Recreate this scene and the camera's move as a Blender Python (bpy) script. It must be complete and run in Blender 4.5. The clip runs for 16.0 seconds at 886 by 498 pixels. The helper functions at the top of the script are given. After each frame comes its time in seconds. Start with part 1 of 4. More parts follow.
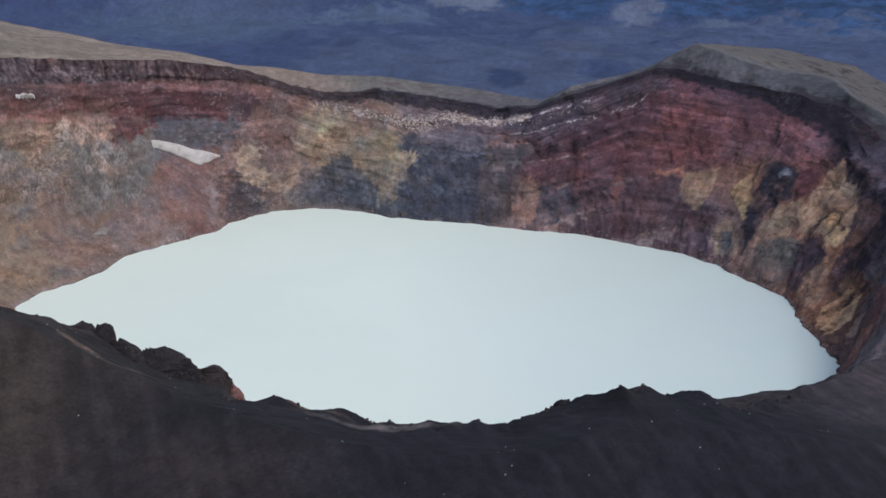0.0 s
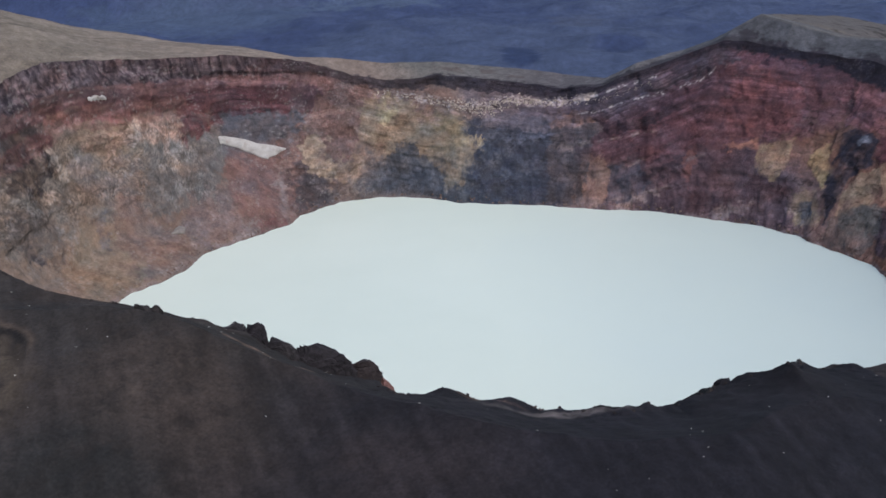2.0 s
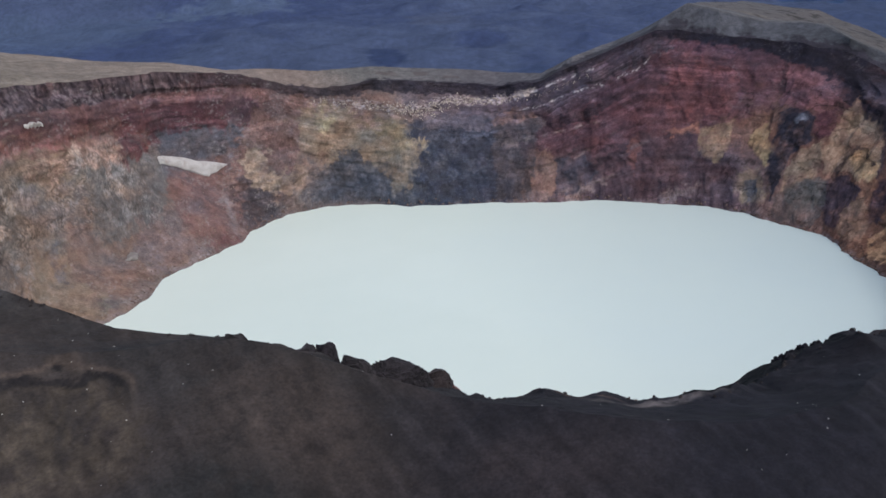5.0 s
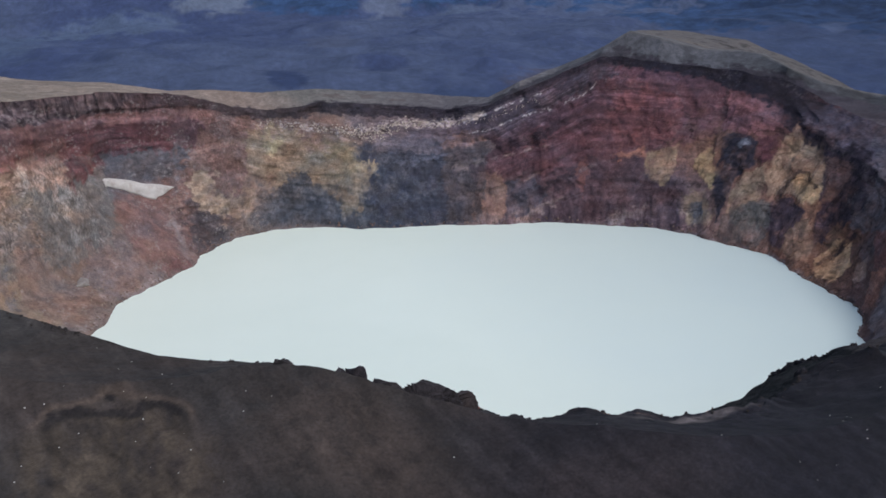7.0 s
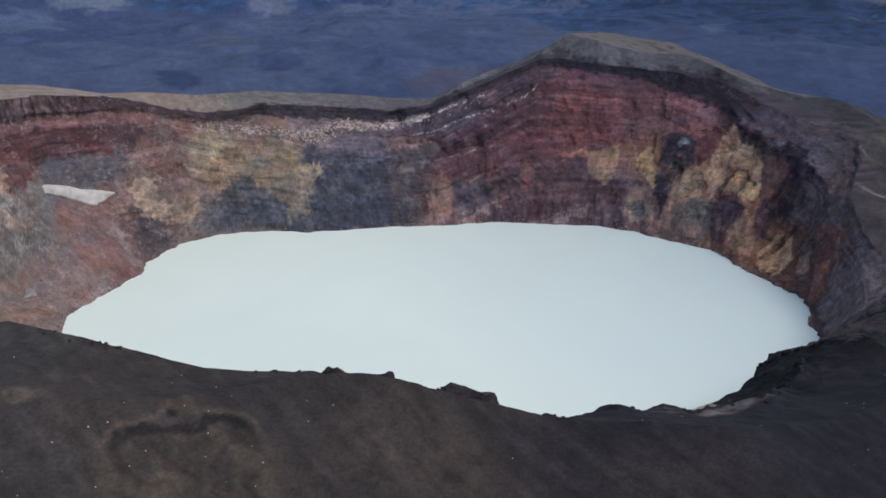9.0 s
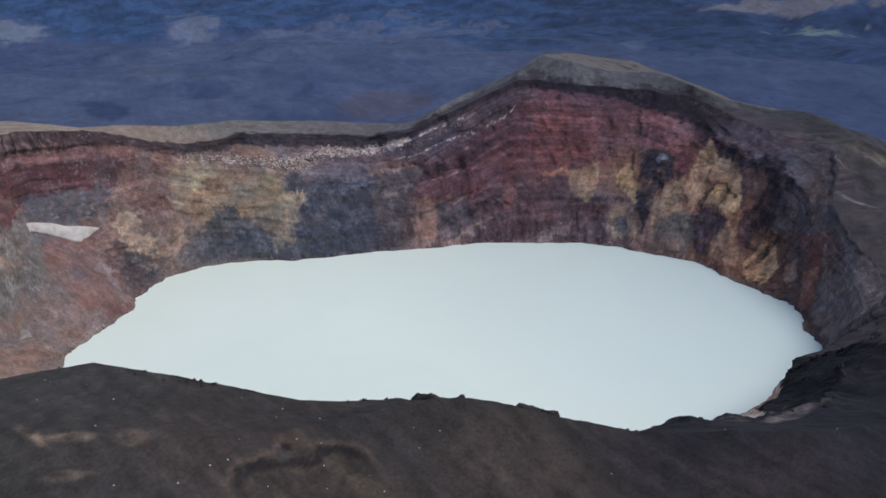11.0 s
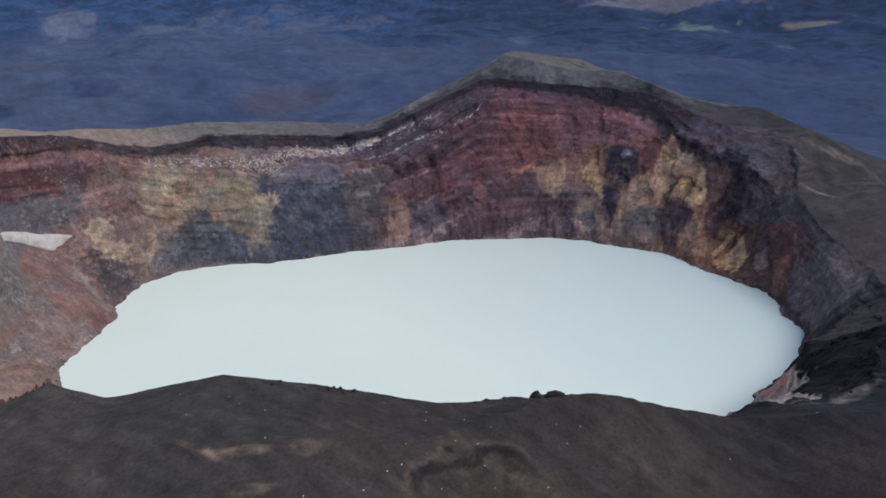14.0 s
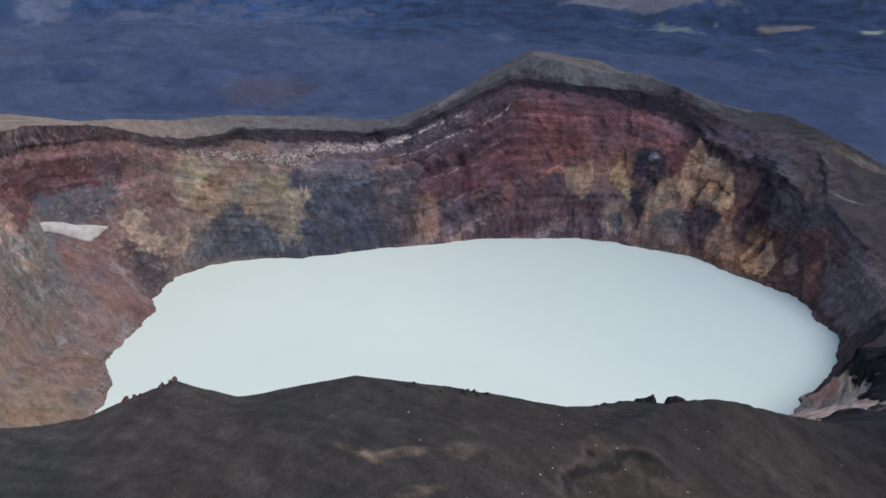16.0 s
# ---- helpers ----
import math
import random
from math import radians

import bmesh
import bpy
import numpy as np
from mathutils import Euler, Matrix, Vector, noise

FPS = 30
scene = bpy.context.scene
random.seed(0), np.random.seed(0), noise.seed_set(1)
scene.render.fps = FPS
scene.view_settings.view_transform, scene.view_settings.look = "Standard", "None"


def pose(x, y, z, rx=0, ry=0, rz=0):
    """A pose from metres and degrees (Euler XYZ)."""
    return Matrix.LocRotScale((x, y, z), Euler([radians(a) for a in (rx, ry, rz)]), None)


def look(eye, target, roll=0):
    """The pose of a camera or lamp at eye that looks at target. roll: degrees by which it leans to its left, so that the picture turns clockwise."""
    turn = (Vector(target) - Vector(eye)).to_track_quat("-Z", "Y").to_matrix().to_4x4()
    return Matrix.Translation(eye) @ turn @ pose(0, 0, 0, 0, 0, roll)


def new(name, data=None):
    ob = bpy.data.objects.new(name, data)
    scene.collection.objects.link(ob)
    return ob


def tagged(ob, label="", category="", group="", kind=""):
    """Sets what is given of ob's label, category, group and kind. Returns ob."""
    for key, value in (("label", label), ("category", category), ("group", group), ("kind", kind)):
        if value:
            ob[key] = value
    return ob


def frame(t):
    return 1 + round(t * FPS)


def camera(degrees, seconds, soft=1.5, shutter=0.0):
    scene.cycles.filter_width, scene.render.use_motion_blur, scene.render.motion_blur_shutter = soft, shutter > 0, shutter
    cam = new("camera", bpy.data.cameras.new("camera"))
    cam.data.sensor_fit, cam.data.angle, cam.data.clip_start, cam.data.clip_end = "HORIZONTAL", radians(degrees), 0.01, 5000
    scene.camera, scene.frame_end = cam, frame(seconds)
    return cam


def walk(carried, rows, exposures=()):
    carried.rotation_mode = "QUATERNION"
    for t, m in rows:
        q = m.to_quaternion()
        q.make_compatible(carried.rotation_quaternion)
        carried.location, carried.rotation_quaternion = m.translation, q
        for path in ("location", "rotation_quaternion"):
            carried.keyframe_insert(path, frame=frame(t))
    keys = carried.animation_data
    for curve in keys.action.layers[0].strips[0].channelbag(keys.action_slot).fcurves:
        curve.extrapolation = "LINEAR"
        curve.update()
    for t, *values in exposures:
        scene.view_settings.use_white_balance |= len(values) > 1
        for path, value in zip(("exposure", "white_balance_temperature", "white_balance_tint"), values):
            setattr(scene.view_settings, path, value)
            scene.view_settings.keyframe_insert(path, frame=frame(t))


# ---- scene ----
# ---- the camera and its flight ----
cam = camera(46.7, 16.0, soft=1.6)
METRES, EYE, TILT, LEAN, TURN = 400.0, 242.0, -19.9, -0.3, 0.0
ROWS = [
    (0.0, 0.0, 0.0, 0.0, 0.0, 0.0, -0.0),
    (0.5, -0.032, -0.0004, 0.0013, 0.06, -0.05, 0.54),
    (1.0, -0.0633, -0.0014, 0.0037, 0.75, -0.94, 1.04),
    (1.5, -0.0942, -0.0013, 0.0057, 0.97, -1.27, 1.86),
    (2.0, -0.1251, -0.0014, 0.0087, 0.24, -1.03, 2.6),
    (2.5, -0.1549, -0.0004, 0.0115, -0.12, -0.83, 2.91),
    (3.0, -0.1849, 0.0011, 0.014, -0.98, -0.97, 3.35),
    (3.5, -0.2162, 0.0029, 0.0169, -3.49, -1.73, 4.51),
    (4.0, -0.2469, 0.0058, 0.0206, -5.54, -1.64, 5.44),
    (6.5, -0.3984, 0.0259, 0.0392, -11.87, -1.61, 7.75),
    (7.0, -0.4295, 0.0322, 0.0435, -14.4, -1.23, 7.39),
    (7.5, -0.4602, 0.0389, 0.0481, -17.31, -1.74, 7.89),
    (8.0, -0.4897, 0.0458, 0.054, -18.93, -2.02, 7.76),
    (10.5, -0.6357, 0.0899, 0.082, -24.42, -2.25, 10.26),
    (11.0, -0.6651, 0.1005, 0.0884, -25.65, -1.78, 10.52),
    (11.5, -0.6939, 0.1114, 0.0955, -26.5, -1.78, 10.56),
    (12.0, -0.7212, 0.1224, 0.1019, -27.13, -1.64, 10.29),
    (12.5, -0.7505, 0.1347, 0.1085, -28.44, -2.26, 10.45),
    (13.0, -0.7767, 0.1462, 0.1165, -30.53, -3.37, 10.75),
    (13.5, -0.8048, 0.1598, 0.124, -31.79, -3.32, 11.07),
    (14.0, -0.8337, 0.1741, 0.1317, -32.83, -3.46, 11.75),
    (14.5, -0.8595, 0.1884, 0.139, -33.16, -3.98, 11.44),
    (15.0, -0.8872, 0.2035, 0.1477, -33.42, -4.25, 10.77),
    (15.5, -0.9141, 0.2194, 0.1566, -34.31, -4.29, 10.13),
    (16.0, -0.9399, 0.2355, 0.1647, -34.85, -4.2, 10.43),
]
walk(cam, [(t, pose(0, 0, EYE, TILT, LEAN, TURN) @ pose(METRES * x, METRES * y, METRES * z, 90 + pitch, roll, yaw)) for t, x, y, z, yaw, pitch, roll in ROWS])

# ---- world, sun ----
SUN_FROM = Vector((0.55, -0.68, 1.15)).normalized()
world = bpy.data.worlds.new("world")
scene.world = world
world.use_nodes = True
sky = world.node_tree.nodes.new("ShaderNodeTexSky")
sky.sky_type = "NISHITA"
sky.sun_disc = False
sky.sun_elevation = math.asin(SUN_FROM.z)
sky.sun_rotation = math.atan2(SUN_FROM.x, SUN_FROM.y)
sky.air_density, sky.dust_density = 1.2, 1.0
world.node_tree.nodes["Background"].inputs["Strength"].default_value = 0.14
world.node_tree.links.new(sky.outputs["Color"], world.node_tree.nodes["Background"].inputs["Color"])
sun = new("sun", bpy.data.lights.new("sun", "SUN"))
sun.data.energy, sun.data.angle, sun.data.color = 2.15, radians(30), (1.0, 0.98, 0.96)
sun.matrix_world = look(SUN_FROM * 900, (0, 0, 0))
scene.view_settings.exposure = 0.0

# ---- materials ----
def linear(rgb):
    """A colour given as 0 to 255, as linear reflectance."""
    c = np.asarray(rgb, float) / 255
    return np.where(c <= 0.04045, c / 12.92, ((c + 0.055) / 1.055) ** 2.4)


def blank(name, rough=0.95, specular=0.2):
    m = bpy.data.materials.new(name)
    m.use_nodes = True
    b = m.node_tree.nodes["Principled BSDF"]
    b.inputs["Roughness"].default_value = rough
    b.inputs["Specular IOR Level"].default_value = specular
    return m, m.node_tree.nodes, m.node_tree.links, b


def noise_node(n, l, coord, scale, detail=5.0, rough=0.6):
    t = n.new("ShaderNodeTexNoise")
    t.inputs["Scale"].default_value, t.inputs["Detail"].default_value, t.inputs["Roughness"].default_value = scale, detail, rough
    l.new(coord, t.inputs["Vector"])
    return t.outputs["Fac"]


def span(n, l, value, lo, hi, out_lo, out_hi):
    r = n.new("ShaderNodeMapRange")
    for key, v in (("From Min", lo), ("From Max", hi), ("To Min", out_lo), ("To Max", out_hi)):
        r.inputs[key].default_value = v
    l.new(value, r.inputs["Value"])
    return r.outputs["Result"]


def mix(n, l, fac, a, b, how="MIX"):
    m = n.new("ShaderNodeMix")
    m.data_type, m.blend_type = "RGBA", how
    for socket, v in ((m.inputs[0], fac), (m.inputs[6], a), (m.inputs[7], b)):
        if isinstance(v, (tuple, list)):
            socket.default_value = (*v, 1)
        elif isinstance(v, (int, float)):
            socket.default_value = v
        else:
            l.new(v, socket)
    return m.outputs[2]


def relief(n, l, b, height, strength, distance):
    k = n.new("ShaderNodeBump")
    k.inputs["Strength"].default_value, k.inputs["Distance"].default_value = strength, distance
    l.new(height, k.inputs["Height"])
    l.new(k.outputs["Normal"], b.inputs["Normal"])


def mineral(name, contrast, bump, plain=False, streaks=0.0):
    """Rock or ash: the colour laid on the mesh, broken up by two scales of grain."""
    m, n, l, b = blank(name)
    at = n.new("ShaderNodeTexCoord").outputs["Object"]
    col = n.new("ShaderNodeAttribute")
    col.attribute_name = "tone"
    fine, mid = noise_node(n, l, at, 0.9, 6, 0.7), noise_node(n, l, at, 0.16, 5, 0.65)
    grey = n.new("ShaderNodeMath")
    grey.operation = "MULTIPLY"
    l.new(span(n, l, fine, 0.3, 0.7, 1 - contrast, 1 + contrast), grey.inputs[0])
    l.new(span(n, l, mid, 0.3, 0.7, 1 - 0.6 * contrast, 1 + 0.6 * contrast), grey.inputs[1])
    c = mix(n, l, 1.0, col.outputs["Color"], grey.outputs[0], "MULTIPLY")
    if streaks:
        tall = n.new("ShaderNodeMapping")
        tall.inputs["Scale"].default_value = (1, 1, 0.28)
        l.new(at, tall.inputs["Vector"])
        c = mix(n, l, 1.0, c, span(n, l, noise_node(n, l, tall.outputs["Vector"], 0.75, 4, 0.7), 0.32, 0.68, 1 - streaks, 1 + streaks), "MULTIPLY")
        chips = noise_node(n, l, at, 1.6, 3, 0.6)
        c = mix(n, l, span(n, l, chips, 0.65, 0.72, 0, 0.25), c, (0.36, 0.32, 0.28))
    if plain:
        flat = n.new("ShaderNodeMapping")
        flat.inputs["Scale"].default_value = (1, 0.5, 0)
        l.new(at, flat.inputs["Vector"])
        spots, tufts = noise_node(n, l, flat.outputs["Vector"], 0.012, 6, 0.7), noise_node(n, l, flat.outputs["Vector"], 0.05, 5, 0.75)
        land = mix(n, l, 1.0, col.outputs["Color"], span(n, l, spots, 0.3, 0.7, 0.86, 1.14), "MULTIPLY")
        land = mix(n, l, 1.0, land, span(n, l, tufts, 0.36, 0.68, 0.82, 1.2), "MULTIPLY")
        c = mix(n, l, col.outputs["Alpha"], c, land)
    l.new(c, b.inputs["Base Color"])
    relief(n, l, b, fine, bump, 1.2)
    return m


ROCK = mineral("layered volcanic rock", 0.27, 0.45, streaks=0.15)
GROUND = mineral("ash and scoria ground", 0.30, 0.45, plain=True)
BASALT = mineral("dark lava rock", 0.35, 0.6)


def water_material():
    m, n, l, b = blank("milky acid water", 0.35, 0.25)
    at = n.new("ShaderNodeTexCoord").outputs["Object"]
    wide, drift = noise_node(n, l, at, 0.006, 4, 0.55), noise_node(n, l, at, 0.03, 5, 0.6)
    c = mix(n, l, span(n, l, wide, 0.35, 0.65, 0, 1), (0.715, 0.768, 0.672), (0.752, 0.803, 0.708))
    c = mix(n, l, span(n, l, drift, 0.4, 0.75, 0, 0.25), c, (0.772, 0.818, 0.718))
    # darker towards the eastern shore: a falloff of light put into the colour
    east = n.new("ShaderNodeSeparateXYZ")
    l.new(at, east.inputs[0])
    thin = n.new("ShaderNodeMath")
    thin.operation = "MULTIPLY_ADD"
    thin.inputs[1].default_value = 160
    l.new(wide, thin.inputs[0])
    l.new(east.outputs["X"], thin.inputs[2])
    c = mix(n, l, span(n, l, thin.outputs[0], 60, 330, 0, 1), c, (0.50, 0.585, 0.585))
    l.new(c, b.inputs["Base Color"])
    relief(n, l, b, noise_node(n, l, at, 0.8, 3, 0.5), 0.04, 0.2)
    return m


def snow_material(name, clean, dirty):
    m, n, l, b = blank(name, 0.7, 0.3)
    at = n.new("ShaderNodeTexCoord").outputs["Object"]
    dirt = noise_node(n, l, at, 0.25, 6, 0.65)
    c = mix(n, l, span(n, l, dirt, 0.4, 0.75, 0, 1), clean, dirty)
    l.new(c, b.inputs["Base Color"])
    relief(n, l, b, noise_node(n, l, at, 0.7, 4, 0.6), 0.4, 0.6)
    return m


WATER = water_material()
SNOW, GREY_SNOW = snow_material("dirty old snow", (0.50, 0.455, 0.425), (0.34, 0.28, 0.25)), snow_material("grey gritty snow", (0.27, 0.235, 0.21), (0.19, 0.155, 0.14))


# ---- the plan: profiles of the crater, by the angle round the lake ----
CX, CY = 0.0, 540.0
SHORE_A = [0, 4, 10, 15, 20, 28, 36, 45, 55, 62, 70, 79, 86, 94, 101, 104, 108, 114, 122, 131, 135, 139, 144, 148, 152, 158, 165, 170,
           180, 192, 204, 216, 230, 245, 260, 280, 295, 301, 312, 323, 330, 337, 343, 348, 353]
SHORE_R = [209, 210, 216, 213, 208, 209, 206, 194, 190, 187, 181, 182, 187, 192, 200, 214, 226, 240, 248, 240, 230, 231, 234, 237, 240, 234, 240, 252,
           256, 252, 246, 232, 205, 182, 168, 160, 165, 166, 182, 197, 207, 205, 215, 218, 211]
RIM_A = [0, 10, 16, 20, 24, 30, 34, 38, 43, 48.5, 52, 56, 60, 66, 72, 80, 94, 100, 108, 114, 120, 126, 132, 136, 142, 150, 156, 163, 170,
         178, 190, 200, 206, 208, 210, 214, 220, 226, 232, 237, 240, 244, 248, 251, 254, 256.6, 258.2, 259, 262, 265, 270, 275, 280, 283,
         288, 292, 297, 308, 318, 330, 343, 352, 356]
LOW_R = [230, 236, 245, 236, 229, 222, 217.5, 213, 209.1, 204.9, 202, 200, 198, 195, 196, 200, 216, 224, 243, 250, 254, 270, 292, 297, 276,
         268, 272, 284, 286, 290, 295, 290, 276.5, 272, 268, 260, 248, 235, 222, 215, 210, 208, 206, 200, 202, 203.6, 204.5, 205, 202.5,
         200, 197, 195, 197, 196, 191, 186, 178, 195, 202, 216, 222, 225, 228]
LOW_Z = [16, 38, 45, 45, 45, 35, 37.5, 40, 39, 37.9, 35, 39.5, 44, 40, 36, 34, 38, 40, 38, 30, 24, 30, 40, 48, 34, 12, 16, 20, 14, 20, 30,
         40, 40, 40, 40, 40, 45, 45, 45, 45, 45, 42, 40, 35, 40, 40, 40, 40, 40, 40, 40, 38, 30, 26, 24, 18, 14, 20, 17, 16, 12, 12, 14]
HIGH_R = [257, 259, 265, 258, 252, 258, 249, 240, 233.7, 226.7, 222, 219, 216, 212, 211, 222, 243, 245, 264, 272, 280, 292, 307, 310, 308,
          297, 311, 311, 306, 318, 330, 322, 304, 298, 294.7, 288, 276, 265, 255, 235, 226, 222, 222, 212, 222, 226.2, 228.7, 230, 229, 228,
          225, 222, 214, 206, 200, 197, 193, 208, 215, 226, 235, 240, 252]
HIGH_Z = [66, 70, 78, 79, 80, 80, 81, 82, 81.1, 80.2, 75, 74.5, 74, 68, 62, 62, 68, 66, 58, 58, 58, 60, 70, 72, 80, 66, 74, 64, 62, 64, 75,
          80, 80, 80, 80, 80, 85, 85, 85, 72, 66, 60, 58, 50, 62, 63.6, 64.5, 65, 63.5, 62, 60, 58, 58, 53, 51, 49, 43, 42, 35, 33, 40, 46,
          56]
EDGE_R = [290, 280, 282, 283.5, 285, 275, 270.5, 266, 261.7, 257, 250, 245, 240, 228, 225, 240, 262, 264, 284, 292, 304, 311, 320, 322, 328,
          336, 342, 345, 348, 352, 362, 353.3, 333.3, 316.4, 316.4, 317.5, 304.4, 302.8, 294.8, 264.2, 246.2, 246.4, 243.4, 233, 254.6, 248,
          256.3, 253.5, 252.8, 251, 261, 249.6, 238.9, 254.6, 233.2, 238.9, 238, 233.3, 232.4, 240, 240, 254, 276]
EDGE_Z = [82, 88, 93, 97.5, 102, 107, 108, 109, 111.1, 113.4, 114, 107, 100, 91, 82, 76, 81, 85, 81, 87, 99, 106, 112, 114, 117, 124, 128,
          122, 118, 116, 114, 104.7, 111.3, 116.4, 122.5, 122.4, 129, 127.6, 119.3, 105.2, 92.1, 86.7, 79.5, 74, 83.8, 80, 86.2, 85.2, 82.3,
          77.9, 83, 76.4, 77.1, 89.5, 75.3, 74.2, 61.3, 57.8, 50.6, 44, 50, 60, 73]
TOP_R = [314.9, 331, 347.6, 303.2, 289.2, 306, 303.5, 289.6, 272.6, 276.1, 267.1, 275, 272.5, 235.9, 246.5, 277.3, 293.6, 294, 300.8, 315.1,
         328.2, 356.6, 379, 443.3, 436, 437.2, 440, 430, 420, 410, 400, 381.1, 374.5, 363.1, 368.8, 370, 345.1, 338.4, 329, 288.3, 289.8, 286.9,
         274.5, 279, 276, 285, 290, 293, 296, 297, 293, 295, 284.5, 257.1, 288.6, 282.4, 283.8, 290.5, 290, 300, 310, 325.2, 335.1]
TOP_Z = [86.6, 92.7, 87.4, 101.8, 111.8, 115.8, 115.8, 117.2, 125.4, 130.3, 120.8, 110.5, 102.5, 98.1, 84.1, 80.1, 85.4, 89.6, 91.8, 96.9, 99.6,
         109.3, 115.6, 123.3, 136.2, 159.1, 165, 160, 146, 128, 114, 104, 111.4, 112.4, 115.3, 119.4, 128.5, 131.6, 122.7, 118.9, 120, 116,
         101.5, 97.5, 97.5, 99.5, 100.5, 101, 98, 95, 93, 91.3, 92.8, 88.2, 85.1, 82.4, 72.3, 58, 55, 52, 60, 61.2, 71.2]
# the outer slope behind the rim: its first stretch, by the angle from the south-east
FLANK_A = [0, 20, 60, 70, 80, 90, 100, 110, 120, 134]
FLANK_RUN = [85, 85, 92, 120, 110, 106, 143, 142, 85, 85]
FLANK_FALL = [25, 52, 64, 43, 41, 32, 17, 19, 25, 25]


def ring(deg, angles, values):
    """A value by the angle, periodic."""
    return np.interp(np.mod(deg, 360.0), list(angles) + [360 + angles[0]], list(values) + [values[0]])


def hashed(ix, iy, iz):
    n = (ix.astype(np.int64) * 374761393 + iy.astype(np.int64) * 668265263 + iz.astype(np.int64) * 2147483647) & 0x7FFFFFFF
    n = ((n ^ (n >> 13)) * 1274126177) & 0x7FFFFFFF
    return ((n ^ (n >> 16)) & 0xFFFF) / 32767.5 - 1.0


def grain(x, y, z):
    """Smooth value noise in three dimensions, -1 to 1."""
    x, y, z = np.broadcast_arrays(x, y, z)
    ix, iy, iz = np.floor(x), np.floor(y), np.floor(z)
    fx, fy, fz = x - ix, y - iy, z - iz
    fx, fy, fz = (f * f * f * (f * (f * 6 - 15) + 10) for f in (fx, fy, fz))
    out = 0.0
    for a in (0, 1):
        for b in (0, 1):
            for c in (0, 1):
                w = (fx if a else 1 - fx) * (fy if b else 1 - fy) * (fz if c else 1 - fz)
                out = out + w * hashed(ix + a, iy + b, iz + c)
    return out


def fbm(x, y, z, octaves=4, gain=0.5):
    out, amp, k = 0.0, 1.0, 1.0
    for i in range(octaves):
        out = out + amp * grain(x * k + 17.3 * i, y * k - 9.1 * i, z * k + 5.7 * i)
        amp, k = amp * gain, k * 2.03
    return out


def step(lo, hi, x):
    f = np.clip((x - lo) / (hi - lo), 0, 1)
    return f * f * (3 - 2 * f)


def nodes(deg):
    """The profile outwards from under the water to the horizon: radii and heights by angle."""
    r0 = ring(deg, SHORE_A, SHORE_R)
    r2, z2 = ring(deg, RIM_A, TOP_R), ring(deg, RIM_A, TOP_Z)
    # the near slope's upper edge is rounded, without creases
    w = step(195, 205, deg % 360) * (1 - step(300, 306, deg % 360))
    turns = (-4.5, -3, -1.5, 0, 1.5, 3, 4.5)
    r2 = r2 + w * (sum(ring(deg + q, RIM_A, TOP_R) for q in turns) / 7 - r2)
    z2 = z2 + w * (sum(ring(deg + q, RIM_A, TOP_Z) for q in turns) / 7 - z2)
    o = np.ones_like(r0)
    run, fall = (np.interp((np.asarray(deg, float) + 60) % 360, FLANK_A, v) for v in (FLANK_RUN, FLANK_FALL))
    low_r = np.maximum(ring(deg, RIM_A, LOW_R), r0 + 3)
    r = [r0 - 20, r0, low_r, ring(deg, RIM_A, HIGH_R), ring(deg, RIM_A, EDGE_R), r2, r2 + run, r2 + 300, r2 + 800, 1900 * o, 3000 * o, 4000 * o, 4950 * o, 5600 * o]
    z = [-9 * o, 0 * o, ring(deg, RIM_A, LOW_Z), ring(deg, RIM_A, HIGH_Z), ring(deg, RIM_A, EDGE_Z), z2, z2 - fall, z2 - 110, z2 - 235, -285 * o, -300 * o, -335 * o, -100 * o, 60 * o]
    return np.array(r), np.array(z)


def bedding(d, v):
    """Metres across the beds at an angle and a height; they dip with the old cone's flanks."""
    d = (d + 46) % 360 - 46
    rise = np.interp(d, [-46, 30, 50, 70], [-32, -28, -24, 0]) * np.clip(1.15 - v, 0, 1)
    return v * 95 + rise + np.interp(d, [70, 94, 98, 116, 121, 314], [0, 0, 10, -8, 0, 0])


def hollow(x, y):
    """Distance from the middle of a slumped hollow on the near slope; 1 at its lip."""
    return np.hypot((x + 193) / 25, (y - 261) / 22) + 0.16 * fbm(x / 12, y / 12, 0 * x, 3)


